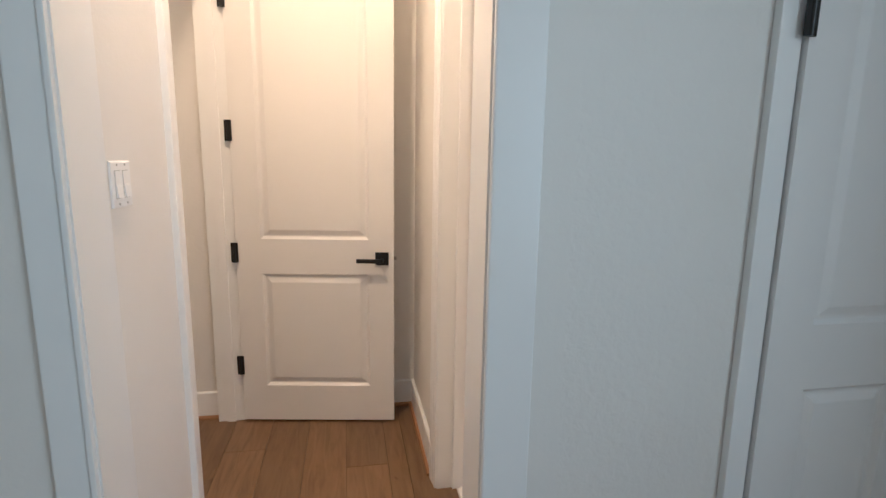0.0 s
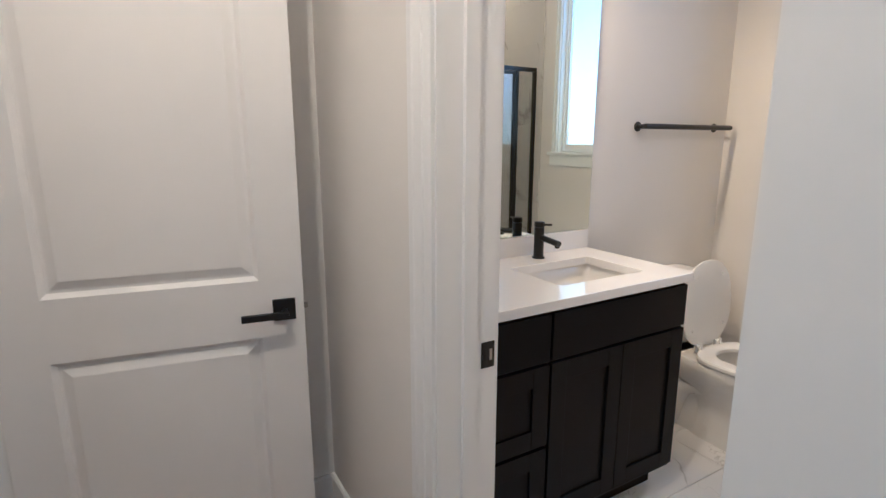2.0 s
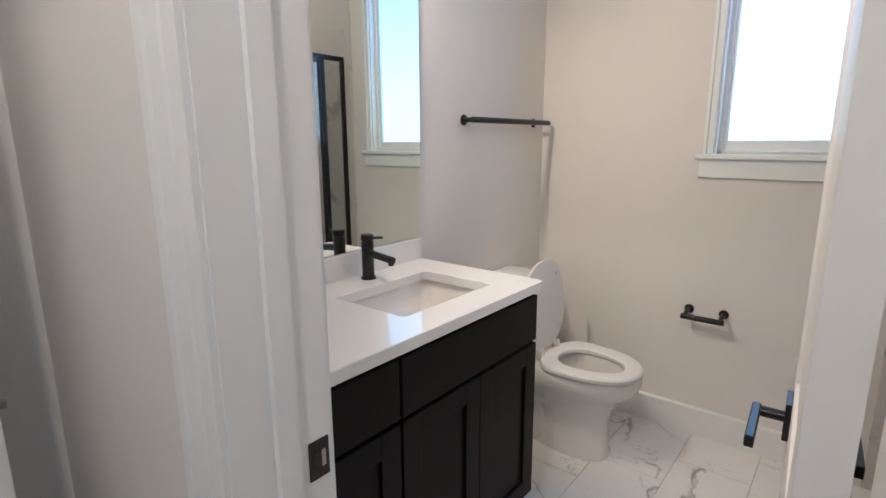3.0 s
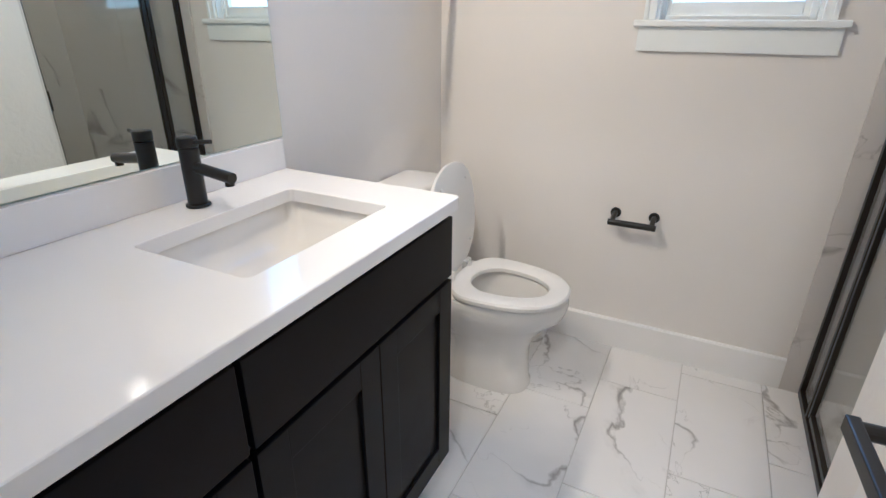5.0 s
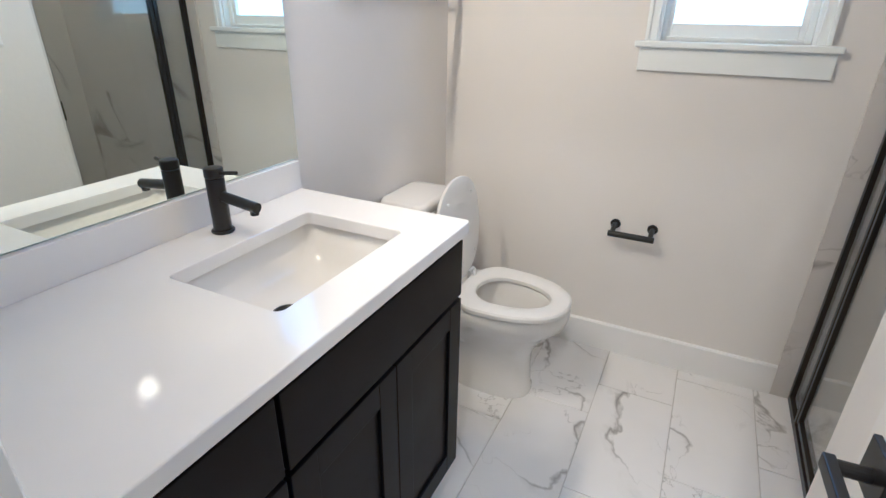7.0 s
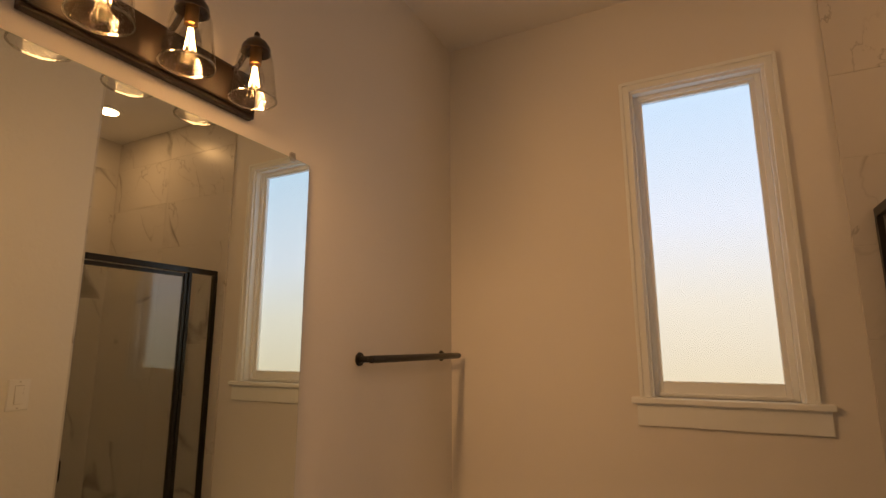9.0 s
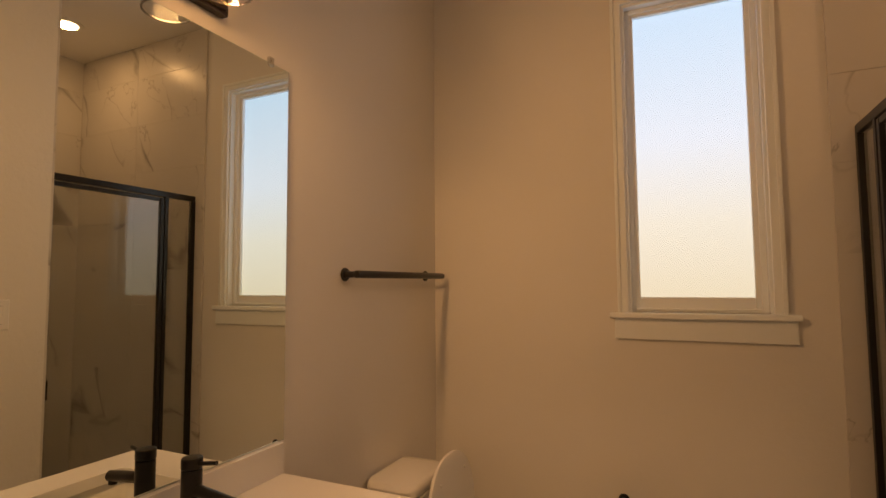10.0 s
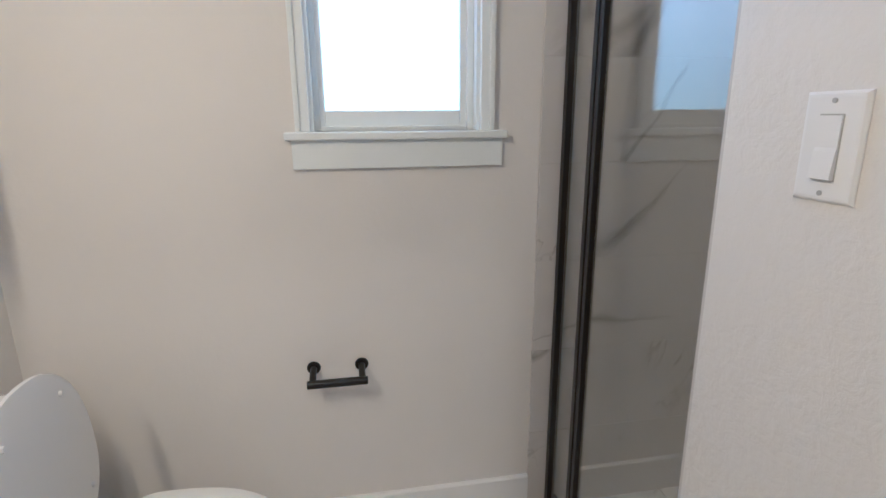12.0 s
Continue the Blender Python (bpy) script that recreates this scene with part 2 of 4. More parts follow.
def box(x0, x1, y0, y1, z0, z1, bevel=0.0, seg=2, bm=None):
    b = bmesh.new()
    bmesh.ops.create_cube(b, size=1)
    for v in b.verts:
        v.co = Vector(((x0 + x1) / 2 + v.co.x * (x1 - x0), (y0 + y1) / 2 + v.co.y * (y1 - y0), (z0 + z1) / 2 + v.co.z * (z1 - z0)))
    if bevel:
        bmesh.ops.bevel(b, geom=list(b.edges), offset=bevel, segments=seg, affect="EDGES", profile=0.6)
    if bm is None:
        return b
    join(bm, b)
    return bm


def join(bm, other):
    tmp = bpy.data.meshes.new("tmp")
    other.to_mesh(tmp)
    other.free()
    bm.from_mesh(tmp)
    bpy.data.meshes.remove(tmp)
    return bm


def boxes(*rows, bevel=0.0):
    bm = bmesh.new()
    for r in rows:
        box(*r, bevel=bevel, bm=bm)
    return bm


def cyl(p0, p1, r0, r1=None, seg=24, bevel=0.0, caps=True):
    """A cylinder or cone between two points."""
    r1 = r0 if r1 is None else r1
    p0, p1 = Vector(p0), Vector(p1)
    d = p1 - p0
    b = bmesh.new()
    bmesh.ops.create_cone(b, cap_ends=caps, segments=seg, radius1=r0, radius2=r1, depth=d.length)
    if bevel:
        e = [k for k in b.edges if len(k.link_faces) == 2 and abs(k.verts[0].co.z - k.verts[1].co.z) < 1e-6]
        bmesh.ops.bevel(b, geom=e, offset=bevel, segments=3, affect="EDGES", profile=0.5)
    m = Matrix.Translation((p0 + p1) / 2) @ d.to_track_quat("Z", "Y").to_matrix().to_4x4()
    b.transform(m)
    return b


def rings(loops, close_first=True, close_last=True, cyclic=True):
    """A skin over a row of equally long loops of points."""
    b = bmesh.new()
    vs = [[b.verts.new(p) for p in lp] for lp in loops]
    k = len(loops[0])
    for a, c in zip(vs, vs[1:]):
        for i in range(k if cyclic else k - 1):
            j = (i + 1) % k
            b.faces.new((a[i], a[j], c[j], c[i]))
    if close_first:
        b.faces.new(vs[0][::-1])
    if close_last:
        b.faces.new(vs[-1])
    return b


def lathe(profile, seg=28, close_first=True, close_last=True):
    return rings([[(r * math.cos(2 * math.pi * i / seg), r * math.sin(2 * math.pi * i / seg), z) for i in range(seg)] for r, z in profile], close_first, close_last)


def tube(points, r, seg=12):
    """A round bar along a row of points."""
    pts = [Vector(p) for p in points]
    loops = []
    for i, p in enumerate(pts):
        d = (pts[min(i + 1, len(pts) - 1)] - pts[max(i - 1, 0)]).normalized()
        q = d.to_track_quat("Z", "Y")
        loops.append([p + q @ Vector((r * math.cos(2 * math.pi * k / seg), r * math.sin(2 * math.pi * k / seg), 0)) for k in range(seg)])
    return rings(loops)


def prism(profile, z0, z1):
    """A plan outline (x, y) drawn up from z0 to z1."""
    return rings([[(x, y, z0) for x, y in profile], [(x, y, z1) for x, y in profile]])


def rounded_rect(x0, x1, y0, y1, r, z, k=5):
    out = []
    for cx, cy, a in ((x1 - r, y1 - r, 0), (x0 + r, y1 - r, 90), (x0 + r, y0 + r, 180), (x1 - r, y0 + r, 270)):
        for i in range(k + 1):
            t = radians(a + 90 * i / k)
            out.append((cx + r * math.cos(t), cy + r * math.sin(t), z))
    return out


def egg(cx, cy, rx, front, back, z, k=40, power=2.25):
    """An oval that is longer to the front (-y) than to the back."""
    out = []
    for i in range(k):
        t = 2 * math.pi * i / k
        c, s = math.cos(t), math.sin(t)
        x = rx * math.copysign(abs(c) ** (2 / power), c)
        y = (back if s > 0 else front) * math.copysign(abs(s) ** (2 / power), s)
        out.append((cx + x, cy + y, z))
    return out


# stepped door and window casing: (distance from the opening, height off the wall)
PROFILE = ((0.0, 0.0), (0.0, 0.011), (0.004, 0.013), (0.030, 0.013), (0.033, 0.016), (0.062, 0.018), (0.068, 0.021), (0.086, 0.021), (0.089, 0.019), (0.089, 0.0))


def casing_leg(origin, out, off, z0, z1):
    """An upright casing: out points away from the opening, off away from the wall, both in plan."""
    o, u, w = Vector(origin), Vector(out), Vector(off)
    return prism([tuple(o + u * a + w * h) for a, h in PROFILE], z0, z1)


def casing_head(p0, p1, off, z):
    """A level casing from p0 to p1 with its lower edge at z."""
    w = Vector(off)
    return rings([[(p[0] + w.x * h, p[1] + w.y * h, z + a) for a, h in PROFILE] for p in (p0, p1)])


def baseboard(name, p0, p1, off, h=0.133, t=0.015, shoe=False):
    """A skirting board from p0 to p1 in plan, off pointing away from the wall."""
    w = Vector(off)
    prof = ((0, 0), (t, 0), (t, h - 0.006), (t - 0.006, h), (0, h))
    ob = part(name, rings([[(p[0] + w.x * a, p[1] + w.y * a, z) for a, z in prof] for p in (p0, p1)]), TRIM)
    structure(ob, "white painted flat wooden baseboard along the wall", "baseboard")
    if shoe:
        prof = ((t, 0), (t + 0.016, 0), (t + 0.015, 0.007), (t + 0.010, 0.013), (t, 0.016))
        s = part("shoe_trim", rings([[(p[0] + w.x * a, p[1] + w.y * a, z) for a, z in prof] for p in (p0, p1)]), SHOE)
        structure(s, "oak quarter-round shoe trim below the white baseboard", "trim")
    return ob

# ---- setting: walls, floors, ceiling ----
TOP = CEIL
NORTH, EAST, HALL_E, BATH_W, BLOCK = 2.797, 2.84, 0.652, 0.81, 1.340
HEAD = 2.44


def wall(name, label, *rows, paint=WALL):
    return structure(part(name, boxes(*rows), paint), label, "wall")


wall("wall_north", "off-white painted plaster wall behind vanity and toilet", (BATH_W, 3.02, NORTH, 2.97, 0, TOP))
WY0, WY1, WZ0, WZ1 = 1.500, 1.976, 1.306, 2.515
wall("wall_east", "off-white painted plaster wall with a tall narrow window", (EAST, 3.02, 0.02, WY0, 0, TOP), (EAST, 3.02, WY1, NORTH, 0, TOP), (EAST, 3.02, WY0, WY1, 0, WZ0), (EAST, 3.02, WY0, WY1, WZ1, TOP))
DY0, DY1 = 1.402, 2.052
FX0, FX1, FY0, FY1 = -0.255, 0.620, 1.215, 1.377
wall("wall_west", "off-white painted wall between hall and bathroom with a doorway", (HALL_E, BATH_W, FY1, DY0 - 0.02, 0, TOP), (HALL_E, BATH_W, DY1 + 0.02, 2.97, 0, TOP), (HALL_E, BATH_W, DY0 - 0.02, DY1 + 0.02, HEAD + 0.02, TOP))
BLOCK_END = 2.030
wall("wall_switch", "white textured plaster wall beside the shower with a light switch", (BATH_W, BLOCK_END, FY0, BLOCK, 0, TOP), paint=ROUGHWALL)
wall("wall_shower_west", "plaster wall that closes the shower", (1.90, BLOCK_END, 0.02, FY0, 0, TOP))
wall("wall_shower_south", "plaster wall behind the shower tiles", (BLOCK_END, EAST, 0.02, 0.13, 0, TOP))
wall("wall_bedroom", "pale painted wall with the doorway from the bedroom", (-1.75, FX0, FY0, FY1, 0, TOP), (FX1, BATH_W, FY0, FY1, 0, TOP), (FX0, FX1, FY0, FY1, HEAD, TOP))
END = 2.85
wall("wall_hall_end", "cream painted wall at the end of the hall", (-1.75, HALL_E, END, 2.97, 0, TOP))
HX0, HX1 = -0.39, -0.26
HDY0, HDY1 = 1.955, 2.790
wall("wall_hall_west", "white painted hall wall with an open doorway", (HX0, HX1, FY1, HDY0 - 0.02, 0, TOP), (HX0, HX1, HDY1 + 0.02, END, 0, TOP), (HX0, HX1, HDY0 - 0.02, HDY1 + 0.02, HEAD + 0.02, TOP))
wall("wall_far_west", "plain painted wall that closes the side rooms", (-1.75, -1.63, FY1, END, 0, TOP))
wall("wall_bedroom_west", "pale painted bedroom wall", (-1.75, -1.63, -2.75, FY0, 0, TOP))
wall("wall_bedroom_east", "pale painted bedroom wall with a window opening", (1.90, 2.02, -2.75, -1.75, 0, TOP), (1.90, 2.02, -0.25, 0.02, 0, TOP), (1.90, 2.02, -1.75, -0.25, 0, 0.8), (1.90, 2.02, -1.75, -0.25, 2.3, TOP))
wall("wall_bedroom_south", "pale painted bedroom wall", (-1.63, 1.90, -2.75, -2.63, 0, TOP))
structure(part("ceiling", boxes((-1.75, 3.02, -2.75, 2.97, TOP, TOP + 0.12)), CEILP), "flat white painted ceiling", "ceiling")
structure(part("ground", boxes((-60, 60, -60, 60, -0.6, -0.5)), painted("outside_soil", (0.20, 0.17, 0.12), 0.9, 8, 0.5)), "bare earth outside the house", "ground")
floor_bath = structure(part("floor", boxes((0.735, EAST, BLOCK, NORTH, -0.5, -0.004), (BLOCK_END, EAST, 0.13, BLOCK, -0.5, -0.004)), GROUT), "white marble-look floor tiles with grey veins", "floor")
floor_hall = structure(part("floor_hall", boxes((-1.63, 0.735, FY0, END, -0.5, -0.006), (-1.63, 1.90, -2.63, FY0, -0.5, -0.006)), SUBFLOOR), "brown oak plank floor", "floor")

# jambs and casings of the bathroom doorway
trim = part("door_frame_bath", boxes((HALL_E - 0.002, BATH_W + 0.002, DY1, DY1 + 0.019, 0, HEAD), (HALL_E - 0.002, BATH_W + 0.002, DY0 - 0.019, DY0, 0, HEAD), (HALL_E - 0.002, BATH_W + 0.002, DY0 - 0.019, DY1 + 0.019, HEAD, HEAD + 0.019),
                                    (0.715, 0.750, DY1 - 0.011, DY1, 0, HEAD), (0.715, 0.750, DY0, DY0 + 0.011, 0, HEAD)), TRIM)
structure(trim, "white painted door jamb with stop", "door frame")
bm = casing_leg((HALL_E, DY1 + 0.005), (0, 1), (-1, 0), 0, HEAD)
join(bm, casing_head((HALL_E, FY1 + 0.002), (HALL_E, DY1 + 0.094), (-1, 0), HEAD + 0.001))
join(bm, casing_leg((BATH_W, DY1 + 0.005), (0, 1), (1, 0), 0, HEAD))
structure(part("trim_bath_door", bm, TRIM), "white stepped door casing round the bathroom doorway", "trim")

# jambs and casings of the hall doorway
trim = part("door_frame_hall", boxes((HX0 - 0.002, HX1 + 0.002, HDY1, HDY1 + 0.019, 0, HEAD), (HX0 - 0.002, HX1 + 0.002, HDY0 - 0.019, HDY0, 0, HEAD), (HX0 - 0.002, HX1 + 0.002, HDY0 - 0.019, HDY1 + 0.019, HEAD, HEAD + 0.019),
                                    (-0.345, -0.305, HDY1 - 0.011, HDY1, 0, HEAD), (-0.345, -0.305, HDY0, HDY0 + 0.011, 0, HEAD)), TRIM)
structure(trim, "white painted door jamb with stop", "door frame")
bm = casing_leg((HX1, HDY0 - 0.005), (0, -1), (1, 0), 0, HEAD)
join(bm, casing_leg((HX0, HDY0 - 0.005), (0, -1), (-1, 0), 0, HEAD))
join(bm, casing_head((HX1, HDY0 - 0.094), (HX1, END), (1, 0), HEAD + 0.001))
structure(part("trim_hall_door", bm, TRIM), "white stepped door casing round the hall doorway", "trim")

# jambs and casings of the bedroom doorway
trim = part("door_frame_bedroom", boxes((FX0, FX0 + 0.018, FY0 - 0.002, FY1 + 0.002, 0, HEAD - 0.019), (FX1 - 0.018, FX1, FY0 - 0.002, FY1 + 0.002, 0, HEAD - 0.019), (FX0, FX1, FY0 - 0.002, FY1 + 0.002, HEAD - 0.019, HEAD)), TRIM)
structure(trim, "white painted door jamb of the bedroom doorway", "door frame")
bm = box(FX0 - 0.066, FX0 + 0.014, FY0 - 0.018, FY0 - 0.001, 0, HEAD + 0.09, 0.004)
box(FX0 + 0.004, FX0 + 0.017, FY0 - 0.024, FY0 - 0.016, 0, HEAD - 0.01, 0.003, 2, bm)
box(FX1 - 0.014, FX1 + 0.105, FY0 - 0.018, FY0 - 0.001, 0, HEAD + 0.09, 0.008, 3, bm)
box(FX0 + 0.008, FX1 - 0.008, FY0 - 0.018, FY0 - 0.001, HEAD - 0.012, HEAD + 0.09, 0.004, 2, bm)
structure(part("trim_bedroom_door", bm, TRIM), "white flat door casing round the bedroom doorway", "trim")

baseboard("baseboard_east", (EAST, 1.318), (EAST, NORTH), (-1, 0))
baseboard("baseboard_north", (1.85, NORTH), (EAST - 0.015, NORTH), (0, -1))
baseboard("baseboard_switch", (BATH_W + 0.03, BLOCK), (BLOCK_END + 0.002, BLOCK), (0, 1))
baseboard("baseboard_hall_end", (-1.63, END), (HALL_E - 0.015, END), (0, -1), 0.148, shoe=True)
baseboard("baseboard_hall_east", (HALL_E, DY1 + 0.094), (HALL_E, END), (-1, 0), 0.148, shoe=True)
baseboard("baseboard_hall_west", (HX1, FY1), (HX1, HDY0 - 0.094), (1, 0), 0.148)

# ---- window ----
win = structure(thing("window_1", "tall narrow white window with a frosted glass pane", "window"), "tall narrow white window with a frosted glass pane", "window")
CW = 0.033


def square_frame(x0, x1, y0, y1, z0, z1, w, near=0.0, low=0.0, bevel=0.003):
    bm = bmesh.new()
    box(x0, x1, y0, y0 + w + near, z0, z1, bevel, 2, bm)
    box(x0, x1, y1 - w, y1, z0, z1, bevel, 2, bm)
    box(x0, x1, y0 + w + near, y1 - w, z1 - w, z1, bevel, 2, bm)
    box(x0, x1, y0 + w + near, y1 - w, z0, z0 + w + low, bevel, 2, bm)
    return bm


bm = boxes((EAST - 0.018, EAST, WY0 - CW, WY0 + 0.002, WZ0, WZ1 + CW), (EAST - 0.018, EAST, WY1 - 0.002, WY1 + CW, WZ0, WZ1 + CW), (EAST - 0.018, EAST, WY0, WY1, WZ1 - 0.002, WZ1 + CW), bevel=0.003)
box(EAST - 0.026, EAST - 0.016, WY0 - CW - 0.004, WY0 - CW + 0.010, WZ0, WZ1 + CW, 0.003, 2, bm)
box(EAST - 0.026, EAST - 0.016, WY1 + CW - 0.010, WY1 + CW + 0.004, WZ0, WZ1 + CW, 0.003, 2, bm)
box(EAST - 0.026, EAST - 0.016, WY0 - CW, WY1 + CW, WZ1 + CW - 0.010, WZ1 + CW + 0.004, 0.003, 2, bm)
part("window_casing", bm, TRIM_DAYLIT, win, "white mitred casing with a raised outer edge")
part("jamb_liner", boxes((EAST - 0.004, 2.905, WY0, WY0 + 0.012, WZ0, WZ1), (EAST - 0.004, 2.905, WY1 - 0.012, WY1, WZ0, WZ1), (EAST - 0.004, 2.905, WY0 + 0.012, WY1 - 0.012, WZ1 - 0.012, WZ1)), TRIM_DAYLIT, win)
part("window_frame", square_frame(2.868, 2.904, WY0 + 0.012, WY1 - 0.012, WZ0 - 0.002, WZ1 - 0.012, 0.016, 0.004), TRIM_DAYLIT, win)
part("sash", square_frame(2.880, 2.902, WY0 + 0.024, WY1 - 0.022, WZ0 + 0.012, WZ1 - 0.020, 0.020, 0.006, 0.024), TRIM_DAYLIT, win, "white sash rail")
bm = box(EAST - 0.036, 2.99, 1.425, 2.043, WZ0 - 0.022, WZ0, 0.006, 3)
part("window_sill", bm, TRIM_DAYLIT, win, "white sill board with a rounded nose")
part("apron", box(EAST - 0.016, EAST, 1.436, 2.026, 1.206, WZ0 - 0.022, 0.002), TRIM_DAYLIT, win)
pane = part("pane", box(2.893, 2.897, WY0 + 0.046, WY1 - 0.038, WZ0 + 0.050, WZ1 - 0.040), FROST, win, "frosted glass pane bright with daylight")
pane.visible_shadow = False
structure(part("backdrop", box(2.920, 2.926, WY0 + 0.004, WY1 - 0.004, WZ0 + 0.004, WZ1 - 0.004), OUTSIDE), "bright hazy daylight outside the bathroom window", "backdrop")

# ---- doors ----


def raised_panel(x0, x1, z0, z1, y, sign):
    """A moulded panel let into a door's face at y; sign is the way that the face looks."""
    steps = ((0.0, 0.0), (0.004, 0.004), (0.013, 0.0125), (0.019, 0.0125), (0.023, 0.0115), (0.044, 0.0035), (0.048, 0.003))
    loops = [[(x0 + i, y - sign * d, z0 + i), (x1 - i, y - sign * d, z0 + i), (x1 - i, y - sign * d, z1 - i), (x0 + i, y - sign * d, z1 - i)] for i, d in steps]
    return rings(loops, close_first=False)


def panel_door(name, label, hinge, turn, width, height=2.42, thick=0.035, hinges_y=-1, stile=0.125, hinge_heights=(0.305, 0.900, 1.495, 2.10)):
    """A two-panel door leaf, hinged at x = 0 and reaching along +x; its face with the hinge knuckles looks to hinges_y."""
    d = structure(thing(name, label, "door", (*hinge, 0.012), turn), label, "door")
    cells = ((stile, width - stile, 0.192, 0.792), (stile, width - stile, 0.970, height - 0.13))
    bm = bmesh.new()
    for y in (0.0, thick):
        xs, zs = (0, stile, width - stile, width), (0, 0.192, 0.792, 0.970, height - 0.13, height)
        for i in range(3):
            for j in range(5):
                if i == 1 and j in (1, 3):
                    continue
                vs = [bm.verts.new(p) for p in ((xs[i], y, zs[j]), (xs[i + 1], y, zs[j]), (xs[i + 1], y, zs[j + 1]), (xs[i], y, zs[j + 1]))]
                bm.faces.new(vs)
    for a, b in (((0, 0), (0, height)), ((0, height), (width, height)), ((width, height), (width, 0)), ((width, 0), (0, 0))):
        bm.faces.new([bm.verts.new(p) for p in ((a[0], 0, a[1]), (b[0], 0, b[1]), (b[0], thick, b[1]), (a[0], thick, a[1]))])
    bmesh.ops.remove_doubles(bm, verts=bm.verts, dist=1e-5)
    part("slab", bm, DOORP, d)
    for x0, x1, z0, z1 in cells:
        part("panel", raised_panel(x0, x1, z0, z1, 0.0, -1), DOORP, d)
        part("panel", raised_panel(x0, x1, z0, z1, thick, 1), DOORP, d)
    yk = -0.006 if hinges_y < 0 else thick + 0.006
    for z in hinge_heights:
        bm = cyl((-0.004, yk, z - 0.05), (-0.004, yk, z + 0.05), 0.0075, seg=14)
        box(-0.004, 0.012, yk - 0.002, yk + 0.004, z - 0.05, z + 0.05, 0.001, 1, bm)
        box(-0.022, -0.006, yk - 0.002, yk + 0.004, z - 0.05, z + 0.05, 0.001, 1, bm)
        part("hinge", bm, BLACK, d, "matte black butt hinge")
    return d


def lever(door, x, z, y, sign, reach, lift=0.0):
    """A square-rose lever handle on a door's face at y."""
    h = part("handle", boxes((x - 0.033, x + 0.033, min(y, y + sign * 0.009), max(y, y + sign * 0.009), z - 0.033, z + 0.033), bevel=0.0015), BLACK, door, "matte black square-rose lever handle")
    part("neck", cyl((x, y, z - 0.004), (x, y + sign * 0.052, z - 0.004), 0.0095, seg=16), BLACK, h)
    a, b = y + sign * 0.044, y + sign * 0.058
    x0, x1 = sorted((x + 0.010, x - reach))
    part("lever", box(x0, x1, min(a, b), max(a, b), z - 0.014 + lift, z + 0.006 + lift, 0.002), BLACK, h)
    return h


hall_door = panel_door("door_1", "white two-panel hall door standing open with black hinges", (-0.257, 2.772), -9.2, 0.787)
lever(hall_door, 0.728, 0.876, 0.0, -1, 0.122)
lever(hall_door, 0.728, 0.876, 0.035, 1, 0.122)
part("latch", box(0.786, 0.800, 0.012, 0.023, 0.868, 0.884, 0.002), CHROME, hall_door)

bath_door = panel_door("door_2", "white two-panel bathroom door standing open against the wall", (0.812, 1.437), 3.5, 0.612, hinges_y=-1, stile=0.11, hinge_heights=(0.24, 1.58, 2.20))
lever(bath_door, 0.553, 0.890, 0.035, 1, 0.122)
lever(bath_door, 0.553, 0.890, 0.0, -1, 0.122)
part("latch", box(0.611, 0.622, 0.012, 0.023, 0.880, 0.896, 0.002), CHROME, bath_door)

room_door = panel_door("door_3", "white bedroom closet door with black hinges", (1.352, 1.177), 0.0, 0.53, hinge_heights=(0.25, 1.722, 2.20))

structure(part("trim_closet_door", box(1.283, 1.345, 1.189, FY0 - 0.001, 0, HEAD, 0.003), TRIM), "white flat casing beside the closet door", "trim")

# strike plate on the latch jamb
strike = thing("strike_plate", "black strike plate let into the white door jamb", "strike plate")
part("plate", box(0.770, 0.806, DY1 - 0.0025, DY1 + 0.001, 0.862, 0.926, 0.0008), BLACK, strike)
# uncut latch hole: a near-black box on the plate paints its shade
part("hole", box(0.778, 0.790, DY1 - 0.0035, DY1 - 0.002, 0.878, 0.910), HOLE_SHADE, strike)
part("lip", box(0.791, 0.799, DY1 - 0.0038, DY1 - 0.002, 0.880, 0.908, 0.0008), CHROME, strike)

# ---- vanity ----
CX0, CX1, CFRONT, CTOP = BATH_W + 0.004, 1.830, 2.268, 0.882
vanity = thing("vanity_cabinet", "black shaker vanity cabinet with two doors and drawers", "cabinet")
part("body", boxes((CX0, CX1, CFRONT, NORTH - 0.002, 0.115, 0.735), (CX0, CX1, CFRONT, CFRONT + 0.02, 0.735, CTOP), (CX0, CX0 + 0.02, CFRONT + 0.02, NORTH - 0.002, 0.735, CTOP), (CX1 - 0.02, CX1, CFRONT + 0.02, NORTH - 0.002, 0.735, CTOP)), CABGAP, vanity)
part("side_panel", box(CX1, CX1 + 0.003, CFRONT - 0.002, NORTH - 0.004, 0.115, CTOP - 0.001), CAB, vanity)
part("toe_kick", box(CX0, CX1 - 0.004, CFRONT + 0.075, CFRONT + 0.09, 0.0, 0.118), CAB, vanity)
part("toe_kick", box(CX1 - 0.018, CX1 - 0.002, CFRONT + 0.075, NORTH - 0.01, 0.0, 0.118), CAB, vanity)


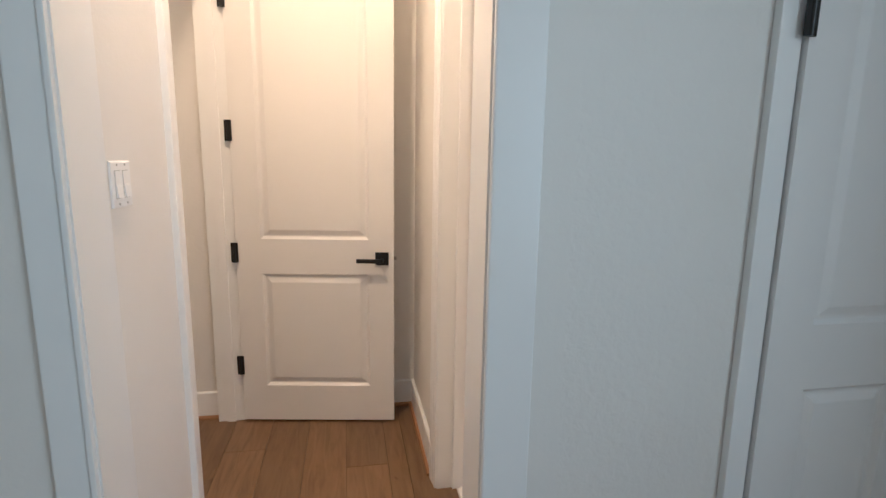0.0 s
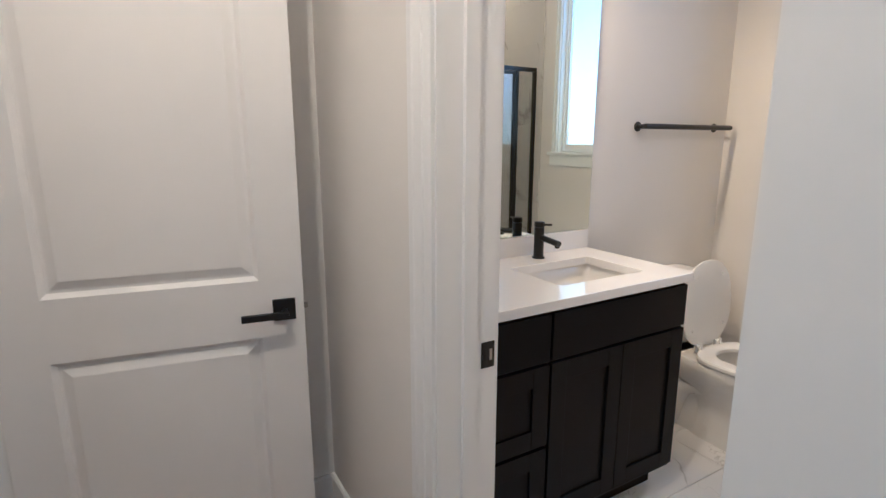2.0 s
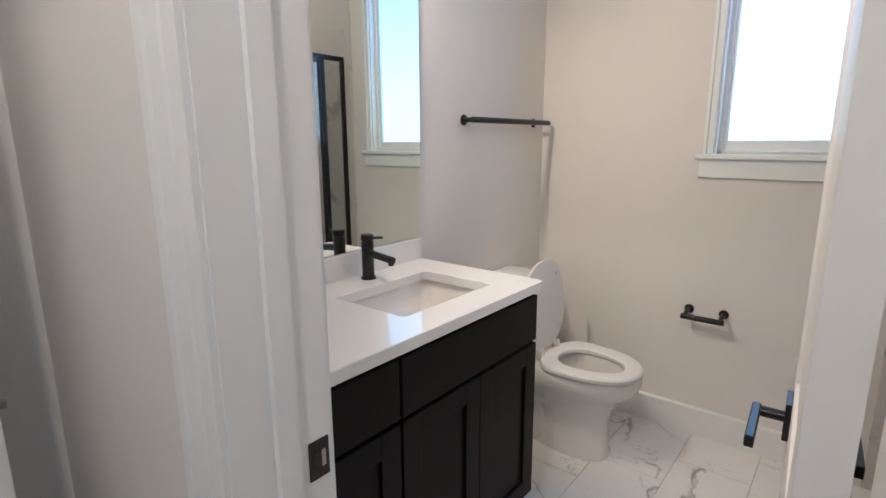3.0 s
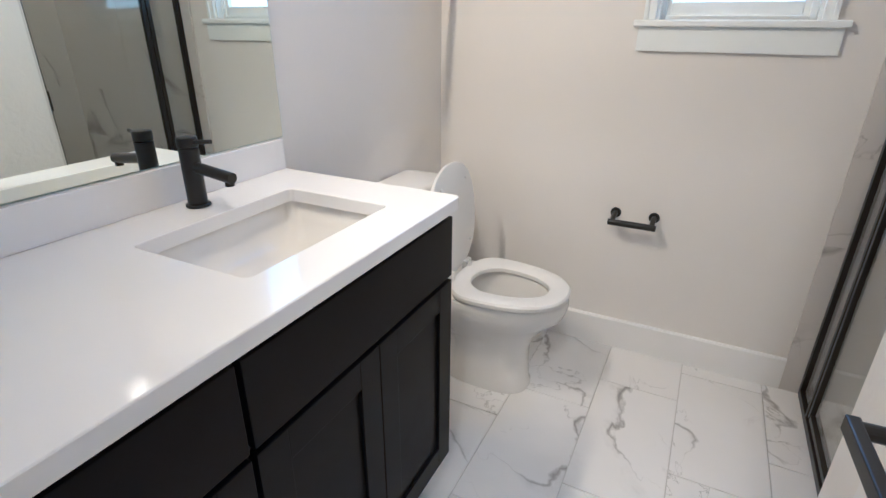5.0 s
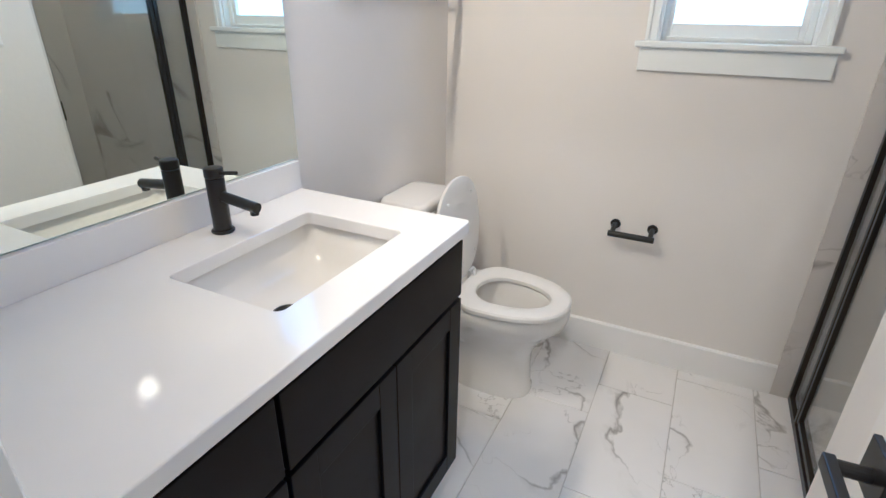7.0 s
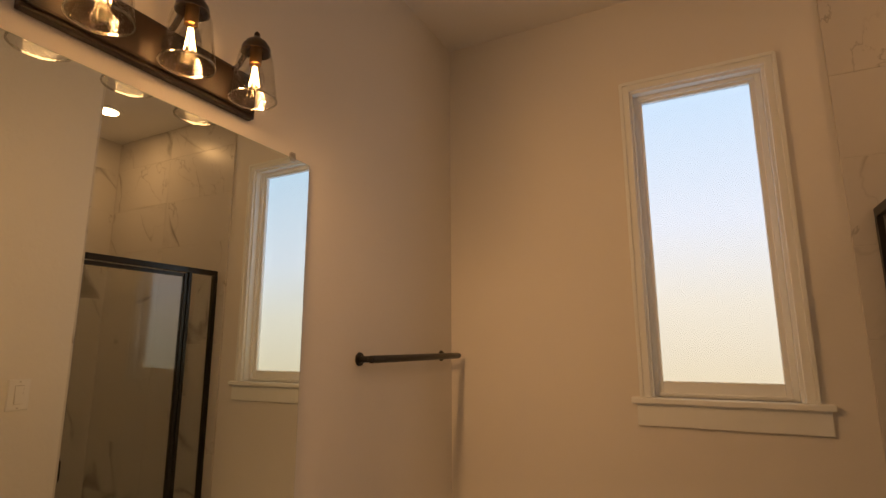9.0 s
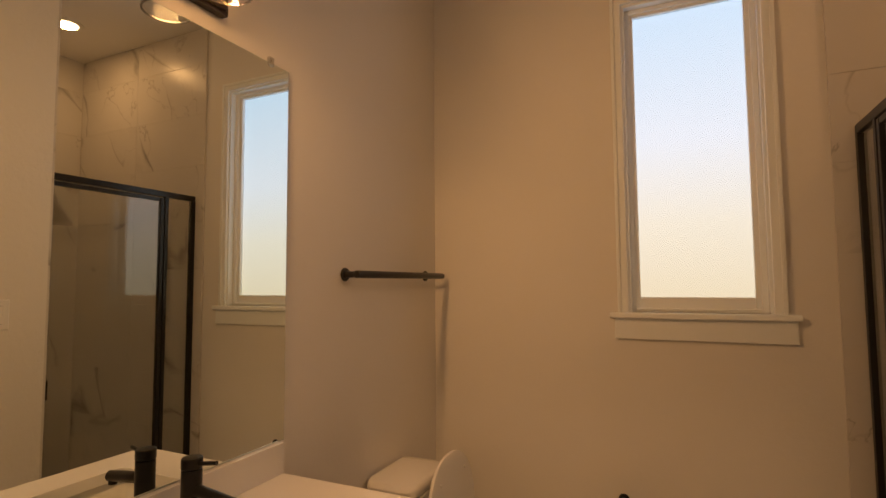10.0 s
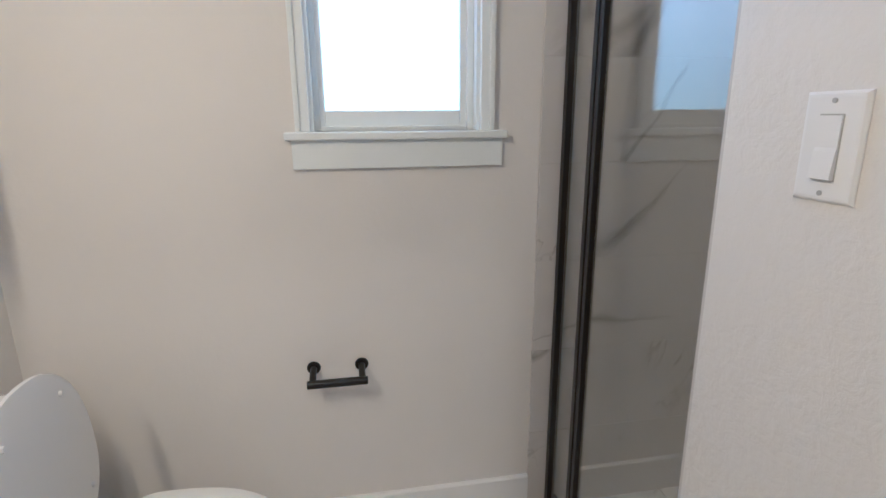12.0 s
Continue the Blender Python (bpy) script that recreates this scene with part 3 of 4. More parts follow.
def shaker_front(name, x0, x1, z0, z1, w=0.064, y=CFRONT):
    """A frame-and-panel front: stiles and rails round a sunk panel."""
    t = 0.020
    f = part(name, box(x0 + w - 0.004, x1 - w + 0.004, y - 0.012, y, z0 + w - 0.004, z1 - w + 0.004), CAB, vanity)
    for a in ((x0, x0 + w, z0, z1), (x1 - w, x1, z0, z1)):
        part("stile", box(a[0], a[1], y - t, y - 0.0005, a[2], a[3], 0.0015), CAB, f)
    for a in ((z0, z0 + w), (z1 - w, z1)):
        part("rail", box(x0 + w, x1 - w, y - t + 0.0004, y - 0.0005, a[0], a[1], 0.0015), CAB, f)
    return f


SPLIT = 1.172
part("false_front", box(SPLIT + 0.005, CX1 - 0.004, CFRONT - 0.020, CFRONT - 0.0005, 0.715, 0.869, 0.002), CAB, vanity)
part("drawer_front", box(CX0 + 0.006, SPLIT - 0.005, CFRONT - 0.020, CFRONT - 0.0005, 0.715, 0.869, 0.002), CAB, vanity)
shaker_front("cabinet_door", SPLIT + 0.005, 1.4985, 0.140, 0.703)
shaker_front("cabinet_door", 1.5015, CX1 - 0.004, 0.140, 0.703)
shaker_front("drawer_front", CX0 + 0.006, SPLIT - 0.005, 0.428, 0.703)
shaker_front("drawer_front", CX0 + 0.006, SPLIT - 0.005, 0.140, 0.416)

# white stone top with a hole for the basin
SX0, SX1, SY0, SY1 = 1.296, 1.710, 2.350, 2.637
TX0, TX1, TY0, TY1, TZ = BATH_W + 0.002, 1.852, 2.240, NORTH - 0.002, 0.914


def top_with_hole():
    def loop(r, x0, x1, y0, y1, z):
        return rounded_rect(x0, x1, y0, y1, r, z, 6)
    outer_t = loop(0.012, TX0 + 0.002, TX1 - 0.002, TY0 + 0.002, TY1, TZ)
    outer_m = loop(0.014, TX0, TX1, TY0, TY1, TZ - 0.002)
    outer_b = loop(0.014, TX0, TX1, TY0, TY1, TZ - 0.0315)
    inner_t = loop(0.018, SX0, SX1, SY0, SY1, TZ)
    inner_m = loop(0.016, SX0 + 0.002, SX1 - 0.002, SY0 + 0.002, SY1 - 0.002, TZ - 0.002)
    inner_b = loop(0.016, SX0 + 0.002, SX1 - 0.002, SY0 + 0.002, SY1 - 0.002, TZ - 0.0315)
    return rings([outer_b, outer_m, outer_t, inner_t, inner_m, inner_b, outer_b], False, False)


top = thing("worktop", "white quartz worktop with backsplash on the black cabinet", "countertop")
part("slab", top_with_hole(), QUARTZ, top)
part("backsplash", box(TX0, TX1, NORTH - 0.021, NORTH - 0.001, TZ + 0.0005, TZ + 0.082, 0.0015), QUARTZ, top)

basin = thing("sink_basin", "white rectangular undermount basin with a black drain", "sink")
lv = []
for i, (g, z, r) in enumerate(((0.014, 0.882, 0.02), (0.010, 0.878, 0.03), (-0.006, 0.836, 0.03), (-0.024, 0.800, 0.04), (-0.052, 0.783, 0.05), (-0.110, 0.776, 0.03))):
    lv.append(rounded_rect(SX0 - g, SX1 + g, SY0 - g, SY1 + g, r, z, 6))
part("bowl", rings(lv, False, True), PORC, basin, smooth=True)
bm = lathe(((0.0, 0.0), (0.030, 0.0), (0.032, 0.003), (0.026, 0.005), (0.022, 0.002), (0.002, 0.001)), 28, False, True)
bm.transform(pose(1.470, 2.508, 0.7765))
part("drain", bm, BLACK, basin, "black round drain", True)

faucet = thing("faucet", "matte black single-hole basin faucet on the white top", "faucet", (1.512, 2.718, TZ))
part("base_ring", cyl((0, 0, 0), (0, 0, 0.007), 0.026, seg=28, bevel=0.002), BLACK, faucet, smooth=True)
part("body", cyl((0, 0, 0.006), (0, 0, 0.128), 0.0205, seg=28, bevel=0.001), BLACK, faucet, smooth=True)
part("cap", cyl((0, 0, 0.1295), (0, 0, 0.152), 0.0212, seg=28, bevel=0.003), BLACK, faucet, smooth=True)
part("spout", tube([(0, -0.012, 0.088), (0, -0.06, 0.083), (0, -0.118, 0.0765)], 0.0122, 18), BLACK, faucet, smooth=True)
part("aerator", cyl((0, -0.108, 0.076), (0, -0.108, 0.060), 0.0095, seg=18), BLACK, faucet, smooth=True)
part("lever", tube([(0, -0.018, 0.141), (0.006, -0.040, 0.143), (0.010, -0.060, 0.145)], 0.0045, 12), BLACK, faucet, smooth=True)

# ---- mirror ----
mirror = thing("mirror", "frameless plate mirror on the wall above the vanity", "mirror")
MX0, MX1, MZ0, MZ1 = 0.850, 1.866, TZ + 0.0835, 2.028
part("glass_body", box(MX0, MX1, NORTH - 0.006, NORTH - 0.001, MZ0, MZ1), MIRROR_EDGE, mirror)
part("mirror_face", box(MX0 + 0.0015, MX1 - 0.0015, NORTH - 0.0072, NORTH - 0.0055, MZ0 + 0.0015, MZ1 - 0.0015), MIRROR, mirror, "silvered mirror face")
for x in (1.05, 1.795):
    bm = box(x - 0.009, x + 0.009, NORTH - 0.011, NORTH - 0.0005, MZ1 - 0.010, MZ1 + 0.016, 0.003)
    c = part("clip", bm, CLIPP, mirror, "small clear plastic mirror clip")
    part("screw", cyl((x, NORTH - 0.0125, MZ1 + 0.007), (x, NORTH - 0.010, MZ1 + 0.007), 0.004, seg=12), CHROME, c)

# ---- vanity light ----
light = thing("vanity_light", "bronze three-light bar with seeded glass shades, lit", "wall lamp")
bm = box(1.110, 1.632, NORTH - 0.024, NORTH - 0.001, 2.075, 2.190, 0.004)
box(1.118, 1.624, NORTH - 0.032, NORTH - 0.022, 2.083, 2.182, 0.006, 2, bm)
part("back_plate", bm, BRONZE, light, "dark bronze rectangular back plate")
for bx, by, bz in BULBS:
    part("arm", tube([(bx, NORTH - 0.03, 2.175), (bx, NORTH - 0.048, 2.182), (bx, NORTH - 0.068, 2.206), (bx, NORTH - 0.085, 2.222), (bx, by, 2.226)], 0.0065, 12), BRONZE, light, smooth=True)
    bm = lathe(((0.003, 0.246), (0.007, 0.240), (0.007, 0.233), (0.012, 0.227), (0.024, 0.218), (0.033, 0.204), (0.035, 0.190), (0.032, 0.190), (0.028, 0.204), (0.0, 0.210)), 28, True, True)
    bm.transform(pose(bx, by, 2.01))
    part("cap", bm, BRONZE, light, smooth=True)
    part("socket", cyl((bx, by, 2.17), (bx, by, 2.219), 0.014, seg=18), BRASS, light)
    bm = lathe(((0.030, 0.198), (0.037, 0.188), (0.042, 0.172), (0.0535, 0.084), (0.0555, 0.072), (0.0560, 0.068), (0.0530, 0.068), (0.0510, 0.084), (0.039, 0.172), (0.034, 0.187), (0.028, 0.197)), 40, False, False)
    bm.transform(pose(bx, by, 2.01))
    shade = part("shade", bm, SEEDED, light, "clear seeded glass shade", True)
    part("rim", rings([[(bx + r * math.cos(2 * math.pi * i / 40), by + r * math.sin(2 * math.pi * i / 40), z) for i in range(40)] for r, z in ((0.0528, 2.076), (0.0562, 2.076), (0.0566, 2.078), (0.0562, 2.08), (0.0528, 2.08), (0.0528, 2.076))], False, False), RIM, shade)
    bm = lathe(((0.010, 0.166), (0.014, 0.154), (0.024, 0.128), (0.025, 0.112), (0.016, 0.092), (0.002, 0.086)), 24, False, True)
    bm.transform(pose(bx, by, 2.01))
    bulb = part("bulb", bm, SEEDED, light, "clear filament bulb", True)
    for k in range(6):
        a = math.pi / 3 * k + 0.4
        lo = 0.013 if k % 2 else 0.008
        part("filament", tube([(bx + 0.004 * math.cos(a), by + 0.004 * math.sin(a), 2.162), (bx + lo * math.cos(a + 0.3), by + lo * math.sin(a + 0.3), 2.114)], 0.0013, 6), FILAMENT, bulb)

# ---- toilet ----
TCX = 2.400
toilet = thing("toilet", "white two-piece toilet with its seat lid raised", "toilet", (TCX, 0, 0))
lv = [egg(0, 2.35, 0.100, 0.165, 0.20, 0.0, 44, 2.6), egg(0, 2.35, 0.100, 0.165, 0.20, 0.012, 44, 2.6), egg(0, 2.35, 0.093, 0.158, 0.19, 0.026, 44, 2.6),
      egg(0, 2.35, 0.088, 0.152, 0.18, 0.12, 44, 2.5), egg(0, 2.36, 0.092, 0.164, 0.18, 0.18, 44, 2.4), egg(0, 2.39, 0.115, 0.215, 0.22, 0.235, 44, 2.3),
      egg(0, 2.41, 0.148, 0.275, 0.25, 0.285, 44, 2.2), egg(0, 2.40, 0.172, 0.318, 0.25, 0.33, 44, 2.2), egg(0, 2.40, 0.180, 0.330, 0.25, 0.365, 44, 2.2),
      egg(0, 2.40, 0.180, 0.330, 0.25, 0.392, 44, 2.2), egg(0, 2.40, 0.174, 0.324, 0.245, 0.400, 44, 2.2), egg(0, 2.36, 0.120, 0.215, 0.150, 0.400, 44, 2.1),
      egg(0, 2.36, 0.116, 0.210, 0.146, 0.392, 44, 2.1), egg(0, 2.36, 0.112, 0.200, 0.136, 0.34, 44, 2.1), egg(0, 2.37, 0.100, 0.165, 0.115, 0.255, 44, 2.0), egg(0, 2.39, 0.080, 0.115, 0.085, 0.185, 44, 2.0), egg(0, 2.40, 0.05, 0.06, 0.06, 0.135, 44, 2.0)]
part("bowl", rings(lv), PORC, toilet, smooth=True)
bm = lathe(((0.0005, 0.0), (0.075, 0.0)), 32, False, False)
bm.transform(pose(0, 2.378, 0.205) @ Matrix.Diagonal((1.10, 1.42, 1, 1)))
part("water", bm, WATER, toilet)
part("trapway", tube([(-0.020, 2.34, 0.20), (-0.060, 2.42, 0.235), (-0.074, 2.48, 0.25), (-0.076, 2.54, 0.22), (-0.074, 2.58, 0.14), (-0.070, 2.60, 0.03)], 0.048, 16), PORC, toilet, smooth=True)
part("trapway", tube([(0.020, 2.34, 0.20), (0.060, 2.42, 0.235), (0.074, 2.48, 0.25), (0.076, 2.54, 0.22), (0.074, 2.58, 0.14), (0.070, 2.60, 0.03)], 0.048, 16), PORC, toilet, smooth=True)
bm = rings([rounded_rect(-0.082, 0.082, 2.44, 2.77, 0.04, z, 5) for z in (0.0, 0.30)] + [rounded_rect(-0.10, 0.10, 2.50, 2.77, 0.04, 0.36, 5)] + [rounded_rect(-0.17, 0.17, 2.55, 2.77, 0.04, 0.40, 5)])
part("deck", bm, PORC, toilet, smooth=True)
lv = [rounded_rect(-0.124 - g, 0.124 + g, 2.600 - g * 0.5, 2.782, 0.045, z, 6) for g, z in ((-0.015, 0.402), (0.0, 0.41), (0.012, 0.56), (0.020, 0.715))]
part("tank", rings(lv), PORC, toilet, smooth=True)
def lid_loop(g, z):
    """A tank outline with a bowed front and rounded ends."""
    return [(x, y + 0.042 * (x / 0.152) ** 2 * (2.786 - y) / 0.214, zz) for x, y, zz in rounded_rect(-0.150 - g, 0.150 + g, 2.572 - g, 2.786, 0.035, z, 8)]


part("tank_lid", rings([lid_loop(g, z) for g, z in ((-0.006, 0.716), (0.002, 0.722), (0.003, 0.740), (-0.004, 0.750), (-0.018, 0.755))]), PORC, toilet, "white porcelain tank lid", True)
handle = part("flush_lever", cyl((-0.115, 2.600, 0.685), (-0.115, 2.566, 0.685), 0.013, seg=16), SEATP, toilet, "white flush lever", True)
part("lever_arm", tube([(-0.115, 2.564, 0.685), (-0.085, 2.560, 0.683), (-0.045, 2.556, 0.676)], 0.0075, 12), SEATP, handle, smooth=True)
# seat ring
def seat_loop(g, z):
    return egg(0, 2.372, 0.188 - g, 0.302 - g, 0.115 - g * 0.4, z, 48, 2.35)
def seat_hole(g, z):
    return egg(0, 2.330, 0.108 + g, 0.188 + g, 0.100 + g, z, 48, 2.1)
part("seat", rings([seat_loop(0.004, 0.404), seat_loop(0.0, 0.408), seat_loop(0.0, 0.420), seat_loop(0.006, 0.427), seat_loop(0.020, 0.4285), seat_hole(0.010, 0.4275), seat_hole(0.0, 0.421), seat_hole(0.0, 0.406), seat_hole(0.006, 0.404), seat_loop(0.004, 0.404)], False, False), SEATP, toilet, "open oval white plastic seat", True)
# raised lid
lid_m = pose(0, 2.497, 0.425, 86, 0, 0)
bm = rings([egg(0, 0.195, 0.182, 0.190, 0.212, 0.0, 48, 2.3), egg(0, 0.195, 0.189, 0.195, 0.219, 0.006, 48, 2.3), egg(0, 0.195, 0.188, 0.194, 0.218, 0.014, 48, 2.3), egg(0, 0.195, 0.170, 0.178, 0.200, 0.019, 48, 2.3)])
bm.transform(lid_m @ pose(0, 0, -0.019))
lid = part("seat_lid", bm, SEATP, toilet, "white lid raised against the tank", True)
for x, y in ((-0.10, 0.34), (0.10, 0.34), (-0.12, 0.09), (0.12, 0.09)):
    p = lid_m @ Vector((x, y, 0.0))
    q = lid_m @ Vector((x, y, 0.006))
    part("bumper", cyl(p, q, 0.007, 0.005, 14), SEATP, lid)
for x in (-0.072, 0.072):
    part("hinge_pin", cyl((x - 0.012, 2.474, 0.428), (x - 0.012, 2.474, 0.458), 0.006, 0.0045, 14), SEATP, toilet)
    bm = box(x - 0.016, x + 0.016, 2.468, 2.505, 0.404, 0.430, 0.005)
    join(bm, cyl((x - 0.022, 2.494, 0.437), (x + 0.022, 2.494, 0.437), 0.009, seg=14))
    part("hinge", bm, SEATP, toilet, smooth=True)
bm = tube([(0.27 - 0.10, 2.62, 0.40), (0.17, 2.66, 0.25), (0.165, 2.74, 0.17), (0.165, 2.780, 0.16)], 0.006, 10)
part("supply_hose", bm, CHROME, toilet, smooth=True)

# ---- bars on the walls ----


def rosette(p, off, r=0.023, depth=0.007):
    p = Vector(p)
    return cyl(p, p + Vector(off) * depth, r, r * 0.92, 28, 0.0015)


bar = thing("towel_bar", "matte black towel bar on the wall above the toilet", "towel bar")
for x in (2.150, 2.735):
    part("rosette", rosette((x, NORTH - 0.0005, 1.452), (0, -1, 0)), BLACK, bar, smooth=True)
    part("post", cyl((x, NORTH - 0.005, 1.452), (x, NORTH - 0.062, 1.452), 0.0105, seg=18), BLACK, bar, smooth=True)
part("rail", cyl((2.132, NORTH - 0.058, 1.452), (2.792, NORTH - 0.058, 1.452), 0.0125, seg=24, bevel=0.003), BLACK, bar, smooth=True)

tp = thing("toilet_paper_holder", "matte black empty toilet paper bar on the wall", "paper holder")
for y in (1.868, 2.012):
    part("rosette", rosette((EAST - 0.0005, y, 0.605), (-1, 0, 0), 0.021), BLACK, tp, smooth=True)
    part("post", tube([(EAST - 0.005, y, 0.605), (EAST - 0.045, y, 0.604), (EAST - 0.072, y, 0.592)], 0.010, 16), BLACK, tp, smooth=True)
part("rail", cyl((EAST - 0.076, 1.852, 0.588), (EAST - 0.076, 2.028, 0.588), 0.0125, seg=24, bevel=0.003), BLACK, tp, smooth=True)

# ---- switches ----


def switch_plate(name, label, m, gangs=1):
    """A rocker switch plate in its own frame: x along the wall, z up, facing -y."""
    s = thing(name, label, "light switch")
    s.matrix_world = m
    w = 0.035 + 0.023 * (gangs - 1)
    lv = [[(x, y, z) for x, z in ((-w + g, -0.057 + g), (w - g, -0.057 + g), (w - g, 0.057 - g), (-w + g, 0.057 - g))] for g, y in ((0, 0.0), (0, -0.002), (0.003, -0.0055), (0.006, -0.006))]
    part("plate", rings(lv), PLATE, s)
    for k in range(gangs):
        cx = (k - (gangs - 1) / 2) * 0.046
        hw = 0.0155 if gangs > 1 else 0.0125
        # flat grey boxes stand in for the shade in the groove round the rocker
        part("gap_shade", box(cx - hw - 0.0012, cx + hw + 0.0012, -0.0064, -0.0058, -0.0342, 0.0342), SLOT, s)
        part("shaded_bezel", boxes((cx - hw - 0.0005, cx + hw + 0.0005, -0.0066, -0.0055, -0.0332, 0.0332), bevel=0.0006), SLOT, s)
        bm = rings([[(cx - hw, y, z), (cx + hw, y, z), (cx + hw, -0.006, z), (cx - hw, -0.006, z)] for y, z in ((-0.0125, -0.0325), (-0.0095, -0.004), (-0.0080, 0.0), (-0.0078, 0.0325))])
        part("rocker", bm, PLATE, s, "tilted white rocker")
        for z in (-0.0475, 0.0475):
            part("screw", cyl((cx, -0.0055, z), (cx, -0.0072, z), 0.0028, seg=12), SLOT, s)
    return s


switch_plate("light_switch", "white single rocker switch on the textured wall", pose(1.857, BLOCK + 0.0005, 1.307, 0, 0, 180) @ Matrix.Diagonal((1.12, 1.0, 1.07, 1)))
switch_plate("light_switch", "white double rocker switch on the hall wall", pose(HX1 + 0.0005, 1.497, 1.319, 0, 0, 90), 2)

# ---- ceiling lights ----


def downlight(x, y):
    d = thing("recessed_downlight", "round recessed ceiling downlight, lit warm", "ceiling light", (x, y, TOP), group="recessed downlights")
    bm = lathe(((0.062, -0.0005), (0.083, -0.0005), (0.083, -0.005), (0.062, -0.008), (0.062, -0.0005)), 36, False, False)
    part("ring", bm, TRIM, d)
    part("lens", lathe(((0.0605, -0.002), (0.0605, -0.004), (0.0005, -0.004)), 32, True, False), CANGLOW, d, "glowing lens")


downlight(2.45, 0.62)
downlight(-0.06, 1.64)
downlight(-1.0, 2.25)

# ---- shower ----
SHY, SHT = 1.242, 1.930
shower = thing("shower_enclosure", "black framed clear glass shower door and side panel", "shower door")
part("bottom_track", boxes((BLOCK_END + 0.012, EAST - 0.014, SHY - 0.030, SHY + 0.012, 0.002, 0.030), (BLOCK_END + 0.012, EAST - 0.014, SHY - 0.030, SHY - 0.022, 0.030, 0.044), bevel=0.002), BLACK, shower)
part("header", boxes((BLOCK_END + 0.012, EAST - 0.014, SHY - 0.018, SHY + 0.012, SHT - 0.030, SHT), bevel=0.002), BLACK, shower)
for x0, x1, y0, y1 in ((EAST - 0.036, EAST - 0.012, SHY - 0.014, SHY + 0.012), (BLOCK_END + 0.012, BLOCK_END + 0.034, SHY - 0.014, SHY + 0.012)):
    part("wall_jamb", box(x0, x1, y0, y1, 0.030, SHT - 0.030, 0.002), BLACK, shower)
part("post", boxes((2.636, 2.657, SHY - 0.016, SHY + 0.012, 0.030, SHT - 0.030), bevel=0.002), BLACK, shower)
door = part("glass_door", box(BLOCK_END + 0.055, 2.612, SHY - 0.004, SHY + 0.002, 0.052, SHT - 0.050), CLEAR, shower, "clear glass door leaf")
part("door_stile", box(2.612, 2.632, SHY - 0.012, SHY + 0.010, 0.046, SHT - 0.036, 0.002), BLACK, door)
part("door_stile", box(BLOCK_END + 0.038, BLOCK_END + 0.058, SHY - 0.012, SHY + 0.010, 0.046, SHT - 0.036, 0.002), BLACK, door)
part("door_rail", box(BLOCK_END + 0.058, 2.607, SHY - 0.012, SHY + 0.010, 0.046, 0.066, 0.002), BLACK, door)
part("door_rail", box(BLOCK_END + 0.058, 2.607, SHY - 0.012, SHY + 0.010, SHT - 0.056, SHT - 0.036, 0.002), BLACK, door)
part("door_pull", box(BLOCK_END + 0.039, BLOCK_END + 0.057, SHY + 0.0095, SHY + 0.026, 0.925, 1.010, 0.003), BLACK, door, "small black door pull")
part("side_glass", box(2.656, EAST - 0.034, SHY - 0.003, SHY + 0.003, 0.030, SHT - 0.030), CLEAR, shower)

# ---- pieces of floors and walls ----


def slab_mesh(name, sx, sy, sz, bevel, material):
    bm = box(0, sx, 0, sy, 0, sz)
    top_edges = [e for e in bm.edges if all(v.co.z > sz - 1e-6 for v in e.verts)]
    bmesh.ops.bevel(bm, geom=top_edges, offset=bevel, segments=1, affect="EDGES")
    me = bpy.data.meshes.new(name)
    bm.to_mesh(me)
    bm.free()
    me.materials.append(material)
    return me


shared = {}


def piece(name, sx, sy, sz, bevel, material, parent, m):
    key = (name, round(sx, 4), round(sy, 4), round(sz, 4), material.name)
    if key not in shared:
        shared[key] = slab_mesh(name, sx, sy, sz, bevel, material)
    ob = new(name, shared[key])
    ob.parent = parent
    ob.matrix_world = m
    return ob


# bathroom floor: running tiles with a one-third offset
TW, TL, GAP = 0.2857, 0.571, 0.0032
k = 0
for r in range(-5, 6):
    y0, y1 = 1.660 + r * TW, 1.660 + (r + 1) * TW
    y0, y1 = max(y0, 0.135), min(y1, NORTH - 0.002)
    if y1 - y0 < 0.02:
        continue
    for c in range(-4, 4):
        x0 = 1.998 - r * 0.1903 + c * TL
        x0 += 0.571 * math.floor(r / 3 + 0.01) if r else 0
        x1 = x0 + TL
        x0, x1 = max(x0, 0.738 if y0 > 1.2 else BLOCK_END + 0.002), min(x1, EAST - 0.002)
        if x1 - x0 < 0.02:
            continue
        piece("tile", x1 - x0 - GAP, y1 - y0 - GAP, 0.008, 0.0008, FLOORT, floor_bath, pose(x0 + GAP / 2, y0 + GAP / 2, -0.008 + 0.0002 * (k % 3)))
        k += 1

